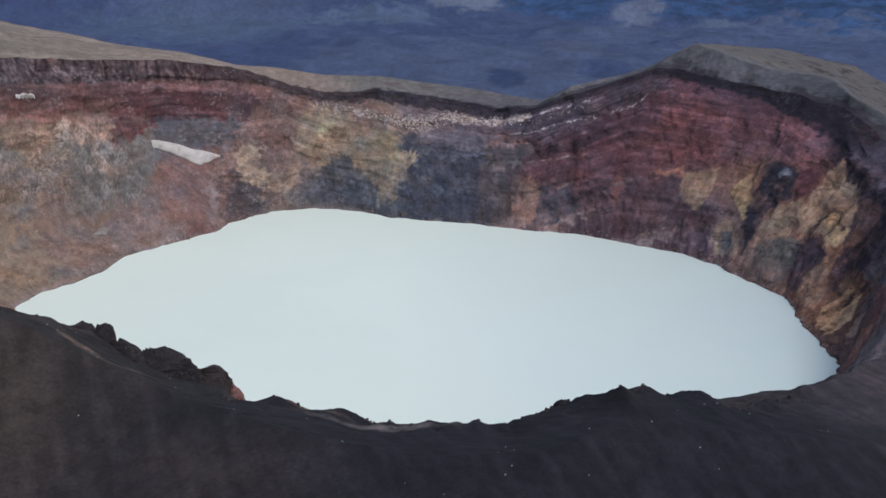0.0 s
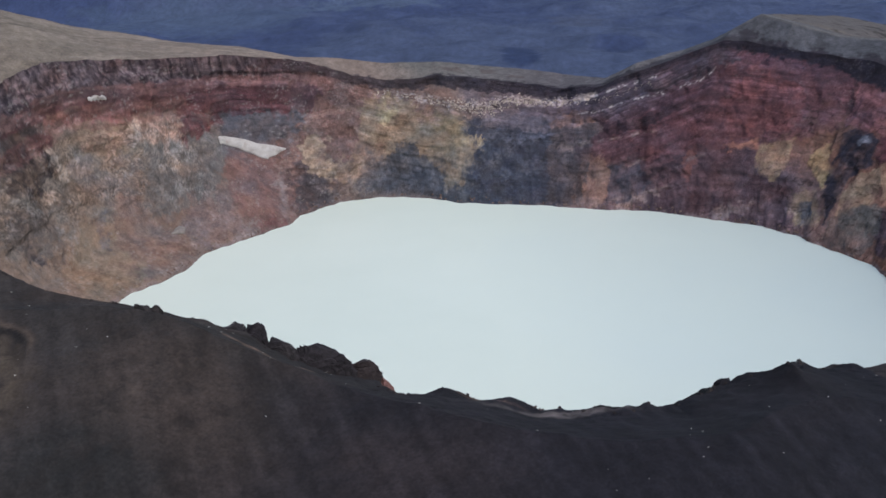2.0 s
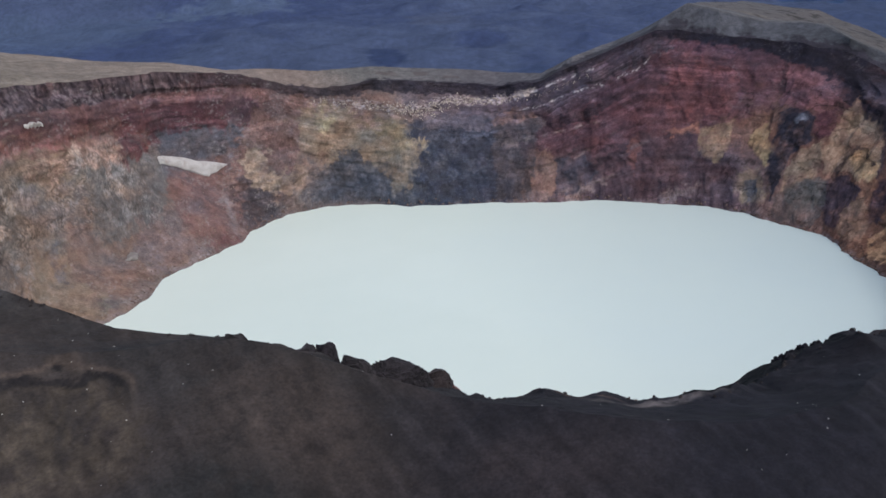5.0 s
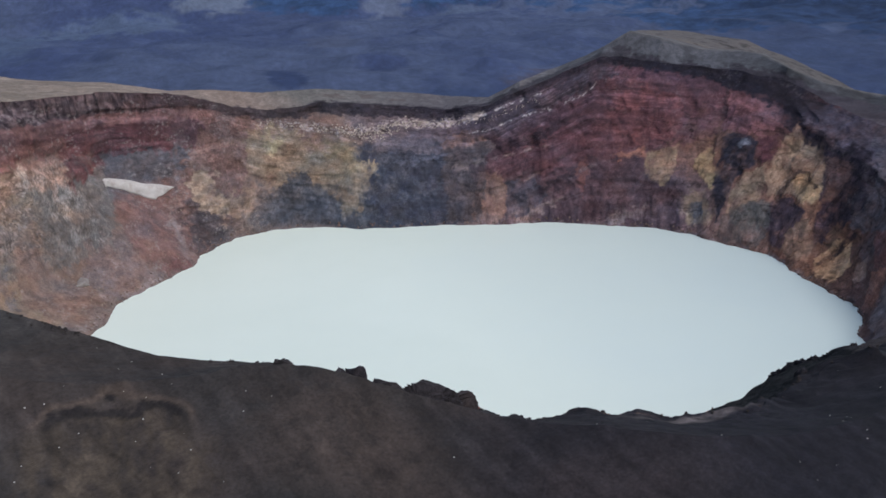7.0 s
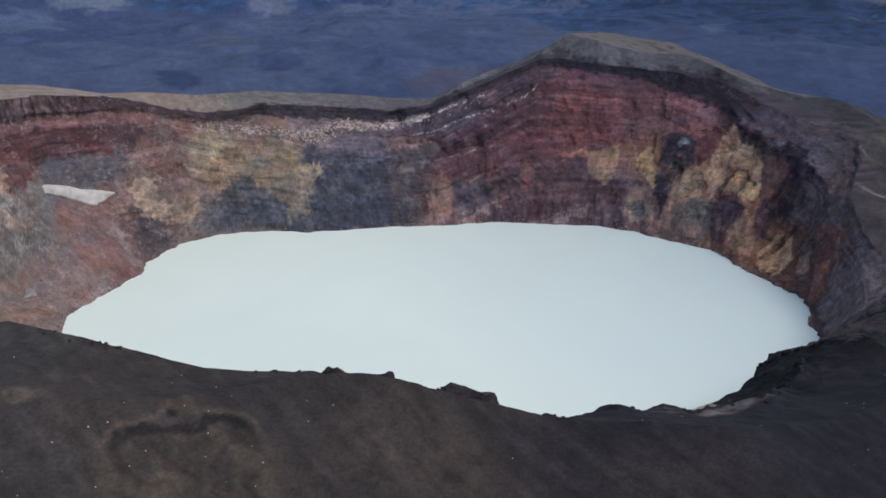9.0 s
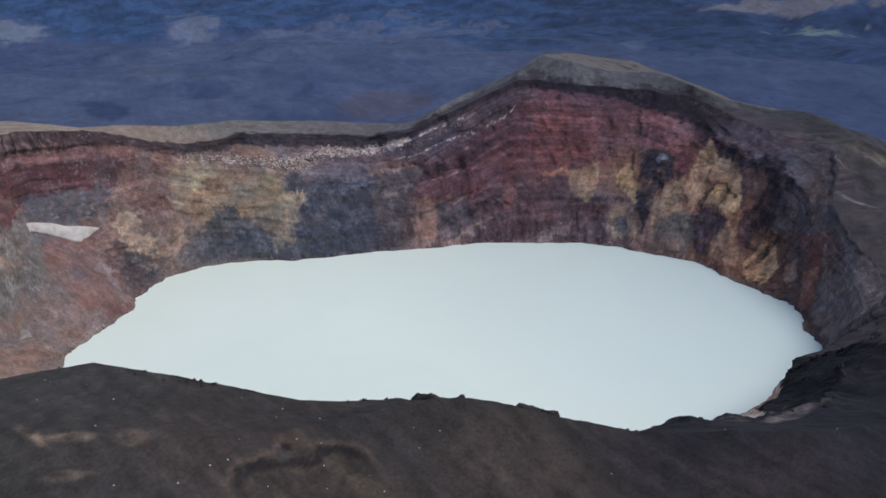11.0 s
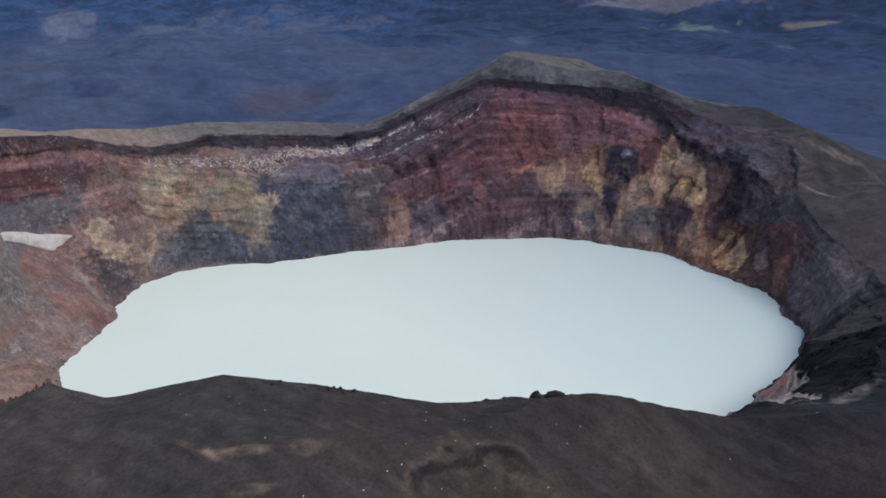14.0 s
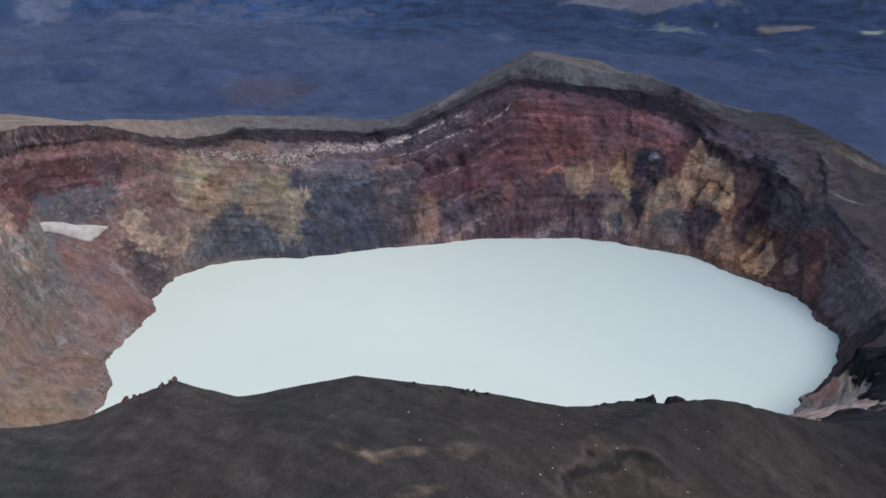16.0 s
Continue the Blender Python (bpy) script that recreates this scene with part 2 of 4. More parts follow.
def surface(deg, u):
    """A place on the land, by the angle and the profile's node number, with its relief."""
    deg, u = np.broadcast_arrays(np.asarray(deg, float), np.asarray(u, float))
    r, z = nodes(deg.ravel())
    v = u.ravel()
    i = np.minimum(v.astype(int), len(r) - 2)
    f, k = v - i, np.arange(v.size)
    rad, h = r[i, k] * (1 - f) + r[i + 1, k] * f, z[i, k] * (1 - f) + z[i + 1, k] * f
    a = np.radians(deg.ravel())
    c, s = np.cos(a), np.sin(a)
    x, y = CX + rad * c, CY + rad * s
    wall = step(1.0, 1.5, v) * (1 - step(3.75, 4.0, v))
    lip = step(3.3, 3.95, v) * (1 - step(4.05, 4.5, v))
    flat = step(4.0, 4.4, v)
    far = step(6.0, 8.0, v)
    d = deg.ravel() % 360
    scree = step(126, 131, d) * (1 - step(172, 180, d)) * (1 - step(1.9, 2.5, v))
    scree = np.maximum(scree, step(6, 10, (d + 46) % 360) * (1 - step(36, 44, (d + 46) % 360)))
    near = step(186, 200, d) * (1 - step(306, 318, d))
    rugged = step(235, 239, d) * (1 - step(300, 312, d))
    pillars = step(122, 130, d) * (1 - step(180, 190, d)) * step(3.66, 3.74, v) * (1 - step(4.0, 4.03, v))
    # gullies and ribs run down the wall, ledges run along its beds
    bend = 6 * fbm(x / 40, y / 40, h / 40, 3)
    ribs = fbm((x + bend) / 24, (y - bend) / 24, h / 75, 3)
    fins = fbm((x + bend) / 8, (y + bend) / 8, h / 26, 3)
    bed = bedding(d, h / np.maximum(z[4], 30)) + 0.4 * bend
    stepped = np.interp((d + 46) % 360 - 46, [-30, 10, 40, 60, 96, 104, 125, 180, 210], [0.5, 0.3, 0.3, 0.35, 0.45, 0.7, 0.9, 0.8, 0.4])
    rad = rad + wall * (1 - 0.75 * scree) * (3.8 * np.abs(ribs) - 1.4 + (0.5 + 0.7 * step(30, 60, d)) * fins * np.abs(fins) + stepped * (1.3 * np.tanh(2.5 * grain(x / 80, y / 80, bed / 8)) + 0.7 * np.tanh(2.5 * grain(x / 50, y / 50, bed / 3.2))) + (0.25 + 0.25 * step(30, 60, d)) * fbm(x / 4.5, y / 4.5, h / 3.5, 3))
    rad = rad + wall * scree * 0.5 * fbm(x / 6, y / 6, h / 40, 3)
    rad = rad + step(0.5, 1.0, v) * (1 - step(1.2, 1.6, v)) * 1.6 * fbm(x / 9, y / 9, 0 * h, 4)
    rad = rad + lip * ((1.6 - near * 1.1 * (1 - rugged)) * fbm(x / 11, y / 11, 3 + 0 * h, 4) + rugged * 1.5 * fbm(x / 6, y / 6, 9 + 0 * h, 3))
    rad = rad - pillars * (1.8 * np.abs(grain(x / 3.2, y / 3.2, h / 80)) + 0.9 * grain(x / 1.4, y / 1.4, h / 30))
    h = h + lip * (0.25 * near + rugged) * (1.1 * fbm(x / 10, y / 10, 5 + 0 * h, 4)) + lip * (1 - near) * 0.7 * fbm(x / 14, y / 14, 7 + 0 * h, 3)
    h = h + flat * (1 - far) * (1.0 * fbm(x / 38, y / 38, 1 + 0 * h, 5) + near * 0.35 * fbm(x / 5, y / 5, 2 + 0 * h, 3))
    h = h + far * (1 - step(11.5, 12.5, v)) * (7 + 12 * step(8, 10, v)) * fbm(x / 240, y / 240, 11 + 0 * h, 5)
    # a slumped hollow with a sharp upper lip on the near slope
    q = hollow(x, y)
    h = h - flat * 2.2 * (1 - step(0.74, 0.99, q)) * step(0.0, 0.8, (y - 262) / 23)
    return np.stack([CX + rad * c, CY + rad * s, h], -1).reshape(deg.shape + (3,))


# ---- colours of the rock, low, middle and high on the wall, by angle ----
# the tones at 90 and 96.5 also hold a recess's painted shade
TONE_A = [-46, -40, -10, 0, 8, 20, 32, 44, 58, 70, 78, 90, 96.5, 99, 108, 118, 126, 134, 142, 152, 165, 206, 211, 314]
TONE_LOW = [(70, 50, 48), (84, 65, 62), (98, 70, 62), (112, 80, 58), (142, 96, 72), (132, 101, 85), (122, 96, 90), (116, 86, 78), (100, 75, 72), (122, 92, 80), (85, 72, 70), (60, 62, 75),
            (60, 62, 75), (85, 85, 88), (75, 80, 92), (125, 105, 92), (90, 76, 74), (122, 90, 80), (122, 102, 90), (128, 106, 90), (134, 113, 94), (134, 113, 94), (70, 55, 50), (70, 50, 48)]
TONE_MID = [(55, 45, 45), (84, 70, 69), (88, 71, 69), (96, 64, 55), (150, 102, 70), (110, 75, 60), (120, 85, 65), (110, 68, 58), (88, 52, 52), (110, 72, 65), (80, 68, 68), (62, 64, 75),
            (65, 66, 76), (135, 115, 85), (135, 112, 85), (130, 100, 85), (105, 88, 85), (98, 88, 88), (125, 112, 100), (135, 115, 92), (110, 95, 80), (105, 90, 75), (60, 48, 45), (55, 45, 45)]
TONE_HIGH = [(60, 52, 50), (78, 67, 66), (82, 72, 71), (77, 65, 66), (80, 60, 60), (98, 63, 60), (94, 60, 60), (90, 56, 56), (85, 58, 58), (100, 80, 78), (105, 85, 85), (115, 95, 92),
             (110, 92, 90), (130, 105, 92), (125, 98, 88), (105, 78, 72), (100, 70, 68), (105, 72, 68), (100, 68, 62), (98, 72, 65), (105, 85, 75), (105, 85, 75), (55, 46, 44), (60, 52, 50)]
# bodies of other rock in the wall and patches of painted shade, laid one over the other: colour, then the outline as
# angle and height, the height as a part of the wall's
BODIES = []


def body(colour, *outline):
    BODIES.append((colour, list(outline)))


body((88, 60, 64), (131.1, 0.81), (126.4, 0.84), (120.6, 0.83), (119.1, 0.78), (121.9, 0.63), (126.4, 0.68), (132.6, 0.67))  # maroon beds
body((86, 83, 88), (132.8, 0.67), (128.3, 0.68), (121.9, 0.62), (124.1, 0.54), (127.1, 0.46), (130.3, 0.48), (135.6, 0.51))  # grey columns
body((125, 94, 82), (129.8, 0.33), (127.6, 0.42), (124.2, 0.51), (123.5, 0.43), (127.6, 0.27), (130.3, 0.25))  # brown knob
body((114, 86, 78), (120.2, 0.66), (114.3, 0.71), (114.2, 0.59), (117, 0.39), (119.9, 0.28), (121.6, 0.37), (121.4, 0.51))  # brown rock
body((170, 146, 118), (125.1, 0.41), (123.3, 0.45), (121.3, 0.49), (121.5, 0.42), (121.3, 0.33), (120.8, 0.19), (122.5, 0.13), (124, 0.19), (125, 0.25), (125.7, 0.30))  # pale tan cliff
body((150, 124, 100), (121.6, 0.30), (119.1, 0.29), (115.7, 0.34), (115.6, 0.27), (117.8, 0.18), (120.8, 0.14), (121.1, 0.21))  # tan buttress
body((70, 64, 67), (127, 0.19), (124.9, 0.23), (123.7, 0.17), (122.5, 0.13), (121, 0.15), (122, 0.03), (126.7, 0.04), (128.6, 0.10))  # dark wedge, a rib's cast shadow painted on
body((144, 121, 96), (113.3, 0.81), (108.6, 0.87), (105.7, 0.80), (105.5, 0.69), (107.3, 0.60), (110.4, 0.47), (111.2, 0.38), (113, 0.43), (115.8, 0.47), (115, 0.59))  # ochre tuff
body((160, 141, 102), (110.7, 0.78), (108.5, 0.81), (109.3, 0.67), (111.3, 0.61), (111.9, 0.66))  # yellow heart
body((140, 120, 98), (106.4, 0.67), (103.1, 0.58), (100.3, 0.53), (95.2, 0.55), (96.7, 0.35), (99.4, 0.15), (101.6, 0.12), (103.5, 0.17), (104.4, 0.30), (106, 0.40), (108.8, 0.50), (108.2, 0.60))  # layered ochre tuff
body((162, 140, 106), (100.5, 0.53), (95.2, 0.55), (95.6, 0.49), (100.6, 0.49))  # yellow ledge
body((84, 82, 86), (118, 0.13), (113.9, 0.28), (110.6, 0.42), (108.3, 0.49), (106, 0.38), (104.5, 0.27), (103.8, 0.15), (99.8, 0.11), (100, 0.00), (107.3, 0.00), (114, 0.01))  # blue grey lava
body((67, 68, 75), (93.7, 0.65), (87.9, 0.62), (80.7, 0.67), (78.1, 0.58), (76.1, 0.48), (76.3, 0.31), (78.5, 0.00), (91.3, 0.00), (99.7, 0.00), (97.7, 0.29))  # slate-dark recess, the bulge's cast shadow painted in
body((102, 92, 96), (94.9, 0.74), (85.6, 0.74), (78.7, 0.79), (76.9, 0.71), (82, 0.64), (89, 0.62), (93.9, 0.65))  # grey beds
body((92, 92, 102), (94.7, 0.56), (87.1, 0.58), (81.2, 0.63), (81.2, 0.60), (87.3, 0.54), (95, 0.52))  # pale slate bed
body((132, 100, 86), (80.4, 0.76), (75.6, 0.81), (72.8, 0.80), (72.4, 0.67), (72.5, 0.56), (75.7, 0.52), (80.2, 0.57), (81.4, 0.67))  # orange tuff
body((140, 106, 86), (73.7, 0.45), (69.2, 0.41), (67.9, 0.20), (69.1, 0.06), (72.3, 0.01), (77.9, 0.01), (75.9, 0.20))  # orange foot
body((70, 48, 53), (72.5, 0.78), (64.8, 0.77), (62.4, 0.69), (65.2, 0.59), (68.7, 0.51), (71.7, 0.56))  # dark maroon wedge
body((96, 63, 64), (72, 0.55), (62.8, 0.61), (53.1, 0.71), (49, 0.91), (40.9, 0.91), (31.5, 0.87), (29.4, 0.62), (35, 0.51), (46, 0.46), (58.1, 0.36), (68.6, 0.40))  # maroon field
body((70, 60, 66), (75, 0.92), (69, 0.945), (63, 0.945), (57, 0.955), (52, 0.965), (48.5, 0.98), (48.5, 0.9), (52, 0.855), (58.8, 0.805), (63.5, 0.815), (70, 0.805), (74.6, 0.79))  # dark beds under the summit's cap
body((112, 67, 64), (48.8, 0.80), (43.8, 0.86), (37.5, 0.82), (35.3, 0.70), (36.4, 0.58), (43.3, 0.53), (47.9, 0.61))  # red heart
body((78, 73, 79), (68.4, 0.33), (62, 0.32), (59.2, 0.20), (63.5, 0.06), (68.5, 0.04))  # slate foot
body((90, 65, 67), (58.1, 0.32), (45.9, 0.42), (34.6, 0.43), (31.4, 0.01), (58.9, 0.01))  # dusky maroon
body((138, 112, 104), (45.7, 0.04), (42.1, 0.11), (38.7, 0.14), (38.3, 0.11), (41.5, 0.05), (44.5, 0.01))  # pale foot streak
body((136, 112, 102), (65.9, 0.02), (62.3, 0.10), (57.5, 0.14), (57.2, 0.11), (61.7, 0.04), (64.5, 0.00))  # pale foot streak two
body((166, 108, 82), (46.2, 0.45), (40.5, 0.50), (39.9, 0.44), (45.2, 0.41))  # orange ledge
body((156, 125, 90), (40.4, 0.48), (35, 0.53), (34.2, 0.40), (35.2, 0.27), (37.8, 0.30), (40.2, 0.39))  # yellow tuff
body((165, 134, 88), (31.4, 0.49), (29.7, 0.55), (28.2, 0.46), (26.1, 0.43), (26.8, 0.32), (29.9, 0.36), (31.6, 0.43))  # yellow pillar
body((158, 132, 100), (32, 0.24), (27.6, 0.29), (25.7, 0.18), (24.7, 0.10), (31.3, 0.04))  # yellow foot
body((92, 90, 94), (29.9, 0.19), (28, 0.22), (27, 0.12), (28.5, 0.07))  # grey core
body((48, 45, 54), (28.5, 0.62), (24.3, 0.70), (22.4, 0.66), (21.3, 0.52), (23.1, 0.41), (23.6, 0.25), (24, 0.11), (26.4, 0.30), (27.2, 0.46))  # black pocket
body((104, 104, 108), (25.4, 0.60), (25, 0.65), (23.9, 0.66), (23.5, 0.62), (24.6, 0.58))  # grey knob
body((84, 50, 55), (22.5, 0.68), (20.1, 0.73), (18.3, 0.56), (19.7, 0.52), (21.6, 0.57))  # dark red pocket
body((128, 84, 82), (30.4, 0.87), (25.6, 0.91), (21.3, 0.87), (19.3, 0.78), (22.6, 0.71), (29.3, 0.66))  # rose rock
body((156, 126, 94), (23, 0.33), (21.8, 0.46), (20, 0.52), (18.3, 0.45), (18.2, 0.34), (19.9, 0.23), (22.6, 0.18))  # ochre tongue
body((112, 93, 80), (23.3, 0.16), (19.4, 0.28), (16.1, 0.34), (14.1, 0.19), (14.4, 0.01), (19.4, 0.02), (22.8, 0.03))  # khaki rock
body((170, 136, 102), (19.2, 0.59), (18.5, 0.76), (16.3, 0.78), (12.2, 0.77), (8.6, 0.65), (7.6, 0.48), (10.4, 0.43), (13.9, 0.41), (16.9, 0.37), (18.7, 0.45))  # big ochre
body((205, 160, 106), (14.6, 0.53), (11.6, 0.59), (7.9, 0.53), (8, 0.41), (10.7, 0.45), (13.1, 0.43))  # ochre heart
body((190, 148, 104), (18.3, 0.72), (15.7, 0.75), (15, 0.65), (17.2, 0.61))  # ochre crown
body((84, 62, 65), (15.8, 0.34), (12.6, 0.40), (8.6, 0.37), (8.9, 0.20), (9.3, 0.05), (12.3, 0.06), (15.5, 0.17))  # dark maroon band
body((154, 115, 84), (10, 0.21), (7.5, 0.34), (4.3, 0.21), (2.6, 0.08), (6.3, 0.05), (9.8, 0.05))  # low ochre
body((192, 146, 98), (2.1, 0.11), (0.4, 0.27), (-2.1, 0.28), (-4.9, 0.19), (-4.8, 0.06), (-1.4, 0.03))  # bright ochre
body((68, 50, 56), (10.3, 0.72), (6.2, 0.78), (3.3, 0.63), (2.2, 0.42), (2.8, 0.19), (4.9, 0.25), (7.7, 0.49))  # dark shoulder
body((84, 73, 80), (26.3, 0.97), (18.6, 0.97), (16.7, 0.97), (10.4, 1.02), (5.1, 0.99), (0.5, 0.81), (6.9, 0.83), (12.2, 0.82), (17.4, 0.85), (21.2, 0.91))  # purple ledges
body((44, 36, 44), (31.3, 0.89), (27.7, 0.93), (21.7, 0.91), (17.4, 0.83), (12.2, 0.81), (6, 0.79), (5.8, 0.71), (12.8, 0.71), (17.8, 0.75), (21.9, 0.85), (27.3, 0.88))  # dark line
body((38, 33, 41), (6.8, 0.80), (0.5, 0.81), (0.1, 0.64), (0.6, 0.34), (2.7, 0.39), (3.3, 0.63))  # dark under an overhang, painted as a black patch
body((86, 76, 77), (2, 0.60), (-0.7, 0.71), (-9.2, 0.74), (-4, 0.44), (-0.3, 0.40))  # grey slope
body((104, 69, 66), (-7.5, 0.64), (-12, 0.86), (-16.8, 0.84), (-16.1, 0.43), (-11.6, 0.41))  # red brown rib
body((146, 98, 79), (-11.5, 0.34), (-14.4, 0.52), (-17.6, 0.33), (-19.4, 0.06), (-15.1, 0.02))  # rust foot
body((146, 116, 98), (-6.6, 0.23), (-8.5, 0.40), (-10.7, 0.26), (-9.2, 0.14))  # pale streak
body((82, 69, 71), (-16.1, 0.43), (-21.4, 0.62), (-30.4, 0.40), (-28.2, 0.15), (-23.7, 0.12), (-17.4, 0.25))  # dark rib
body((70, 43, 48), (163.5, 0.91), (156.5, 0.84), (148.6, 0.84), (140.4, 0.86), (131.8, 0.84), (122.9, 0.81), (123.2, 0.77), (132.1, 0.79), (141.1, 0.82), (149.4, 0.81), (156.9, 0.81), (164.2, 0.87))  # maroon line
body((114, 78, 71), (164.3, 0.87), (156.9, 0.81), (149.5, 0.81), (139.1, 0.79), (138.5, 0.71), (146.6, 0.71), (151.2, 0.68), (156.9, 0.70), (165.1, 0.83))  # red band
body((90, 55, 58), (138.9, 0.81), (131, 0.77), (123.1, 0.77), (124, 0.64), (131.7, 0.60), (135.3, 0.58), (140.6, 0.51), (143.6, 0.56), (139.7, 0.65))  # maroon beds two
body((92, 88, 91), (134.6, 0.57), (130.2, 0.60), (124.1, 0.63), (125.4, 0.43), (130.8, 0.43), (134.9, 0.49))  # grey columns two
body((144, 115, 97), (148.5, 0.69), (140.6, 0.67), (143.2, 0.54), (145.9, 0.50), (149.1, 0.55), (150.1, 0.62))  # tan ledge
body((212, 190, 164), (148.7, 0.67), (147.6, 0.67), (147.6, 0.64), (148.9, 0.62), (149.5, 0.64))  # pale knob
body((138, 112, 95), (158.2, 0.59), (151.9, 0.63), (149.5, 0.62), (149.9, 0.55), (155.3, 0.53))  # tan band
body((108, 100, 91), (150.3, 0.53), (146, 0.49), (140, 0.57), (135.5, 0.49), (135.9, 0.41), (139, 0.31), (143.2, 0.22), (148.2, 0.18), (153.4, 0.17), (154.2, 0.24), (151.8, 0.38))  # grey rubble
body((122, 106, 95), (160.3, 0.58), (155.5, 0.52), (150.5, 0.50), (151.8, 0.38), (153.8, 0.30), (157.1, 0.33), (160.8, 0.38), (161.2, 0.47))  # tan rubble
body((54, 45, 43), (165.2, 0.83), (160.4, 0.75), (160.2, 0.64), (163.6, 0.52), (167.2, 0.48), (171.8, 0.58))  # dark ledge
body((124, 94, 86), (136, 0.41), (129.4, 0.32), (129.3, 0.21), (134.7, 0.01), (140, 0.01), (142.2, 0.10), (140.3, 0.23))  # red scree
body((127, 106, 98), (147.3, 0.18), (142.7, 0.21), (142.2, 0.10), (142.1, 0.02), (150.8, 0.00), (153.1, 0.04), (149.5, 0.11))  # grey scree
body((128, 104, 91), (158.6, 0.34), (153.8, 0.30), (154.1, 0.18), (151.5, 0.07), (151.6, 0.00), (167, 0.00), (162.5, 0.09), (159.5, 0.22))  # brown tongue
body((142, 120, 100), (168, 0.28), (162.6, 0.29), (160.4, 0.17), (163.6, 0.07), (167.5, 0.01), (170.6, 0.05), (171.4, 0.12))  # tan fan
body((142, 119, 109), (128.3, 0.32), (126.6, 0.34), (133, 0.00), (135.5, 0.00))  # tan rib
body((104, 92, 82), (172.8, 0.51), (167, 0.42), (168.6, 0.23), (170.6, 0.17), (173.4, 0.31), (177.3, 0.38))  # crag
body((68, 60, 60), (174.3, 0.34), (171.8, 0.29), (173.2, 0.21), (175, 0.27))  # dark patch on the crag
body((138, 119, 100), (161.4, 0.66), (160.7, 0.62), (163.4, 0.48), (167.6, 0.42), (169.3, 0.46), (163.9, 0.52))  # pale rib
body((215, 190, 160), (78, 0.900), (73.1, 0.934), (71.8, 0.905), (76.5, 0.882))  # bright ledge
body((84, 73, 71), (82, 0.670), (72.2, 0.706), (72.4, 0.455), (74.4, 0.030), (81.3, 0.034), (81.9, 0.332))  # brown slate
body((132, 109, 97), (79.7, 0.553), (72.3, 0.578), (72.3, 0.534), (79.6, 0.508))  # pale tuff bed
body((62, 46, 53), (65.3, 0.632), (57.3, 0.700), (55.5, 0.655), (62.7, 0.562))  # dark streak
body((68, 52, 58), (62.4, 0.270), (53, 0.359), (52.1, 0.323), (61.1, 0.204))  # dark streak two
body((122, 79, 69), (53.3, 0.382), (51.1, 0.365), (51.3, 0.235), (53.1, 0.219))  # rust streak
body((152, 126, 114), (66.7, 0.031), (62.2, 0.092), (59.1, 0.144), (58.6, 0.109), (62.2, 0.041), (64.8, 0.008))  # pale foot
body((142, 109, 91), (70.7, 0.401), (69.3, 0.419), (68.8, 0.215), (69.3, 0.045), (71.4, 0.038), (71, 0.202))  # orange rib
body((142, 119, 110), (45.8, 0.026), (43, 0.087), (41.6, 0.064), (44.5, 0.009))  # pale foot two
body((94, 70, 72), (34.5, 0.369), (32.4, 0.411), (29.9, 0.029), (33.2, 0.042))  # purple stripe
body((98, 89, 77), (22.3, 0.227), (17.6, 0.329), (15.6, 0.331), (14.7, 0.172), (18, 0.127), (21.2, 0.141))  # olive rock
body((150, 113, 86), (18.2, 0.824), (17.3, 0.837), (15.9, 0.757), (16.9, 0.695), (18.2, 0.722))  # ochre tongue up
body((96, 70, 62), (12.7, 0.707), (5.3, 0.771), (4.4, 0.700), (4.7, 0.568), (7.8, 0.523), (9.4, 0.665))  # brown ledge
body((66, 49, 45), (15.7, 0.575), (12.2, 0.586), (8.4, 0.532), (8.8, 0.515), (12.4, 0.555), (15.5, 0.551))  # crack one
body((66, 49, 45), (15.9, 0.388), (14.1, 0.582), (13.3, 0.575), (14.9, 0.379))  # crack two
body((54, 41, 43), (0.9, 0.093), (-1.1, 0.382), (-2, 0.374), (-0.3, 0.078))  # crack three
body((112, 71, 65), (-6.7, 0.585), (-10.9, 0.800), (-14.7, 0.664), (-13.5, 0.485), (-9.1, 0.516))  # red rib
body((98, 62, 60), (141.5, 0.703), (135.6, 0.734), (136.6, 0.561), (138.7, 0.520), (143.3, 0.537), (141.2, 0.639))  # red beds
body((130, 113, 91), (163.5, 0.315), (159.6, 0.320), (160.8, 0.160), (164, 0.068), (167.3, 0.005), (172.7, 0.021), (175.9, 0.034))  # tan apron
body((112, 101, 96), (160.9, 0.337), (159.8, 0.294), (161.9, 0.146), (163.7, 0.142), (162.4, 0.240))  # grey streak
body((156, 138, 127), (144.5, 0.001), (142, 0.007), (142.6, 0.028), (150, 0.002))  # salt shore
body((120, 80, 73), (141, 0.055), (135.1, 0.048), (135.2, 0.003), (141.1, 0.003))  # raw red scree
body((80, 71, 71), (128.9, 0.128), (124.5, 0.183), (122.1, 0.120), (123, 0.009), (128.9, 0.010), (131.7, 0.003))  # dark foot of the same painted shadow
body((120, 100, 95), (-13, 0.74), (-26, 1.03), (-40, 0.9), (-36, 0.15), (-20, 0.11))  # dusky slope
body((72, 66, 70), (7, 1.03), (2.6, 1.02), (-1.9, 0.89), (-1.9, 0.66), (-0.1, 0.75), (1, 0.82), (5.8, 0.90))  # grey shoulder
body((86, 60, 60), (-12.5, 0.84), (-17.6, 0.98), (-22.4, 0.70), (-19, 0.57), (-16.5, 0.57))  # dark red rib
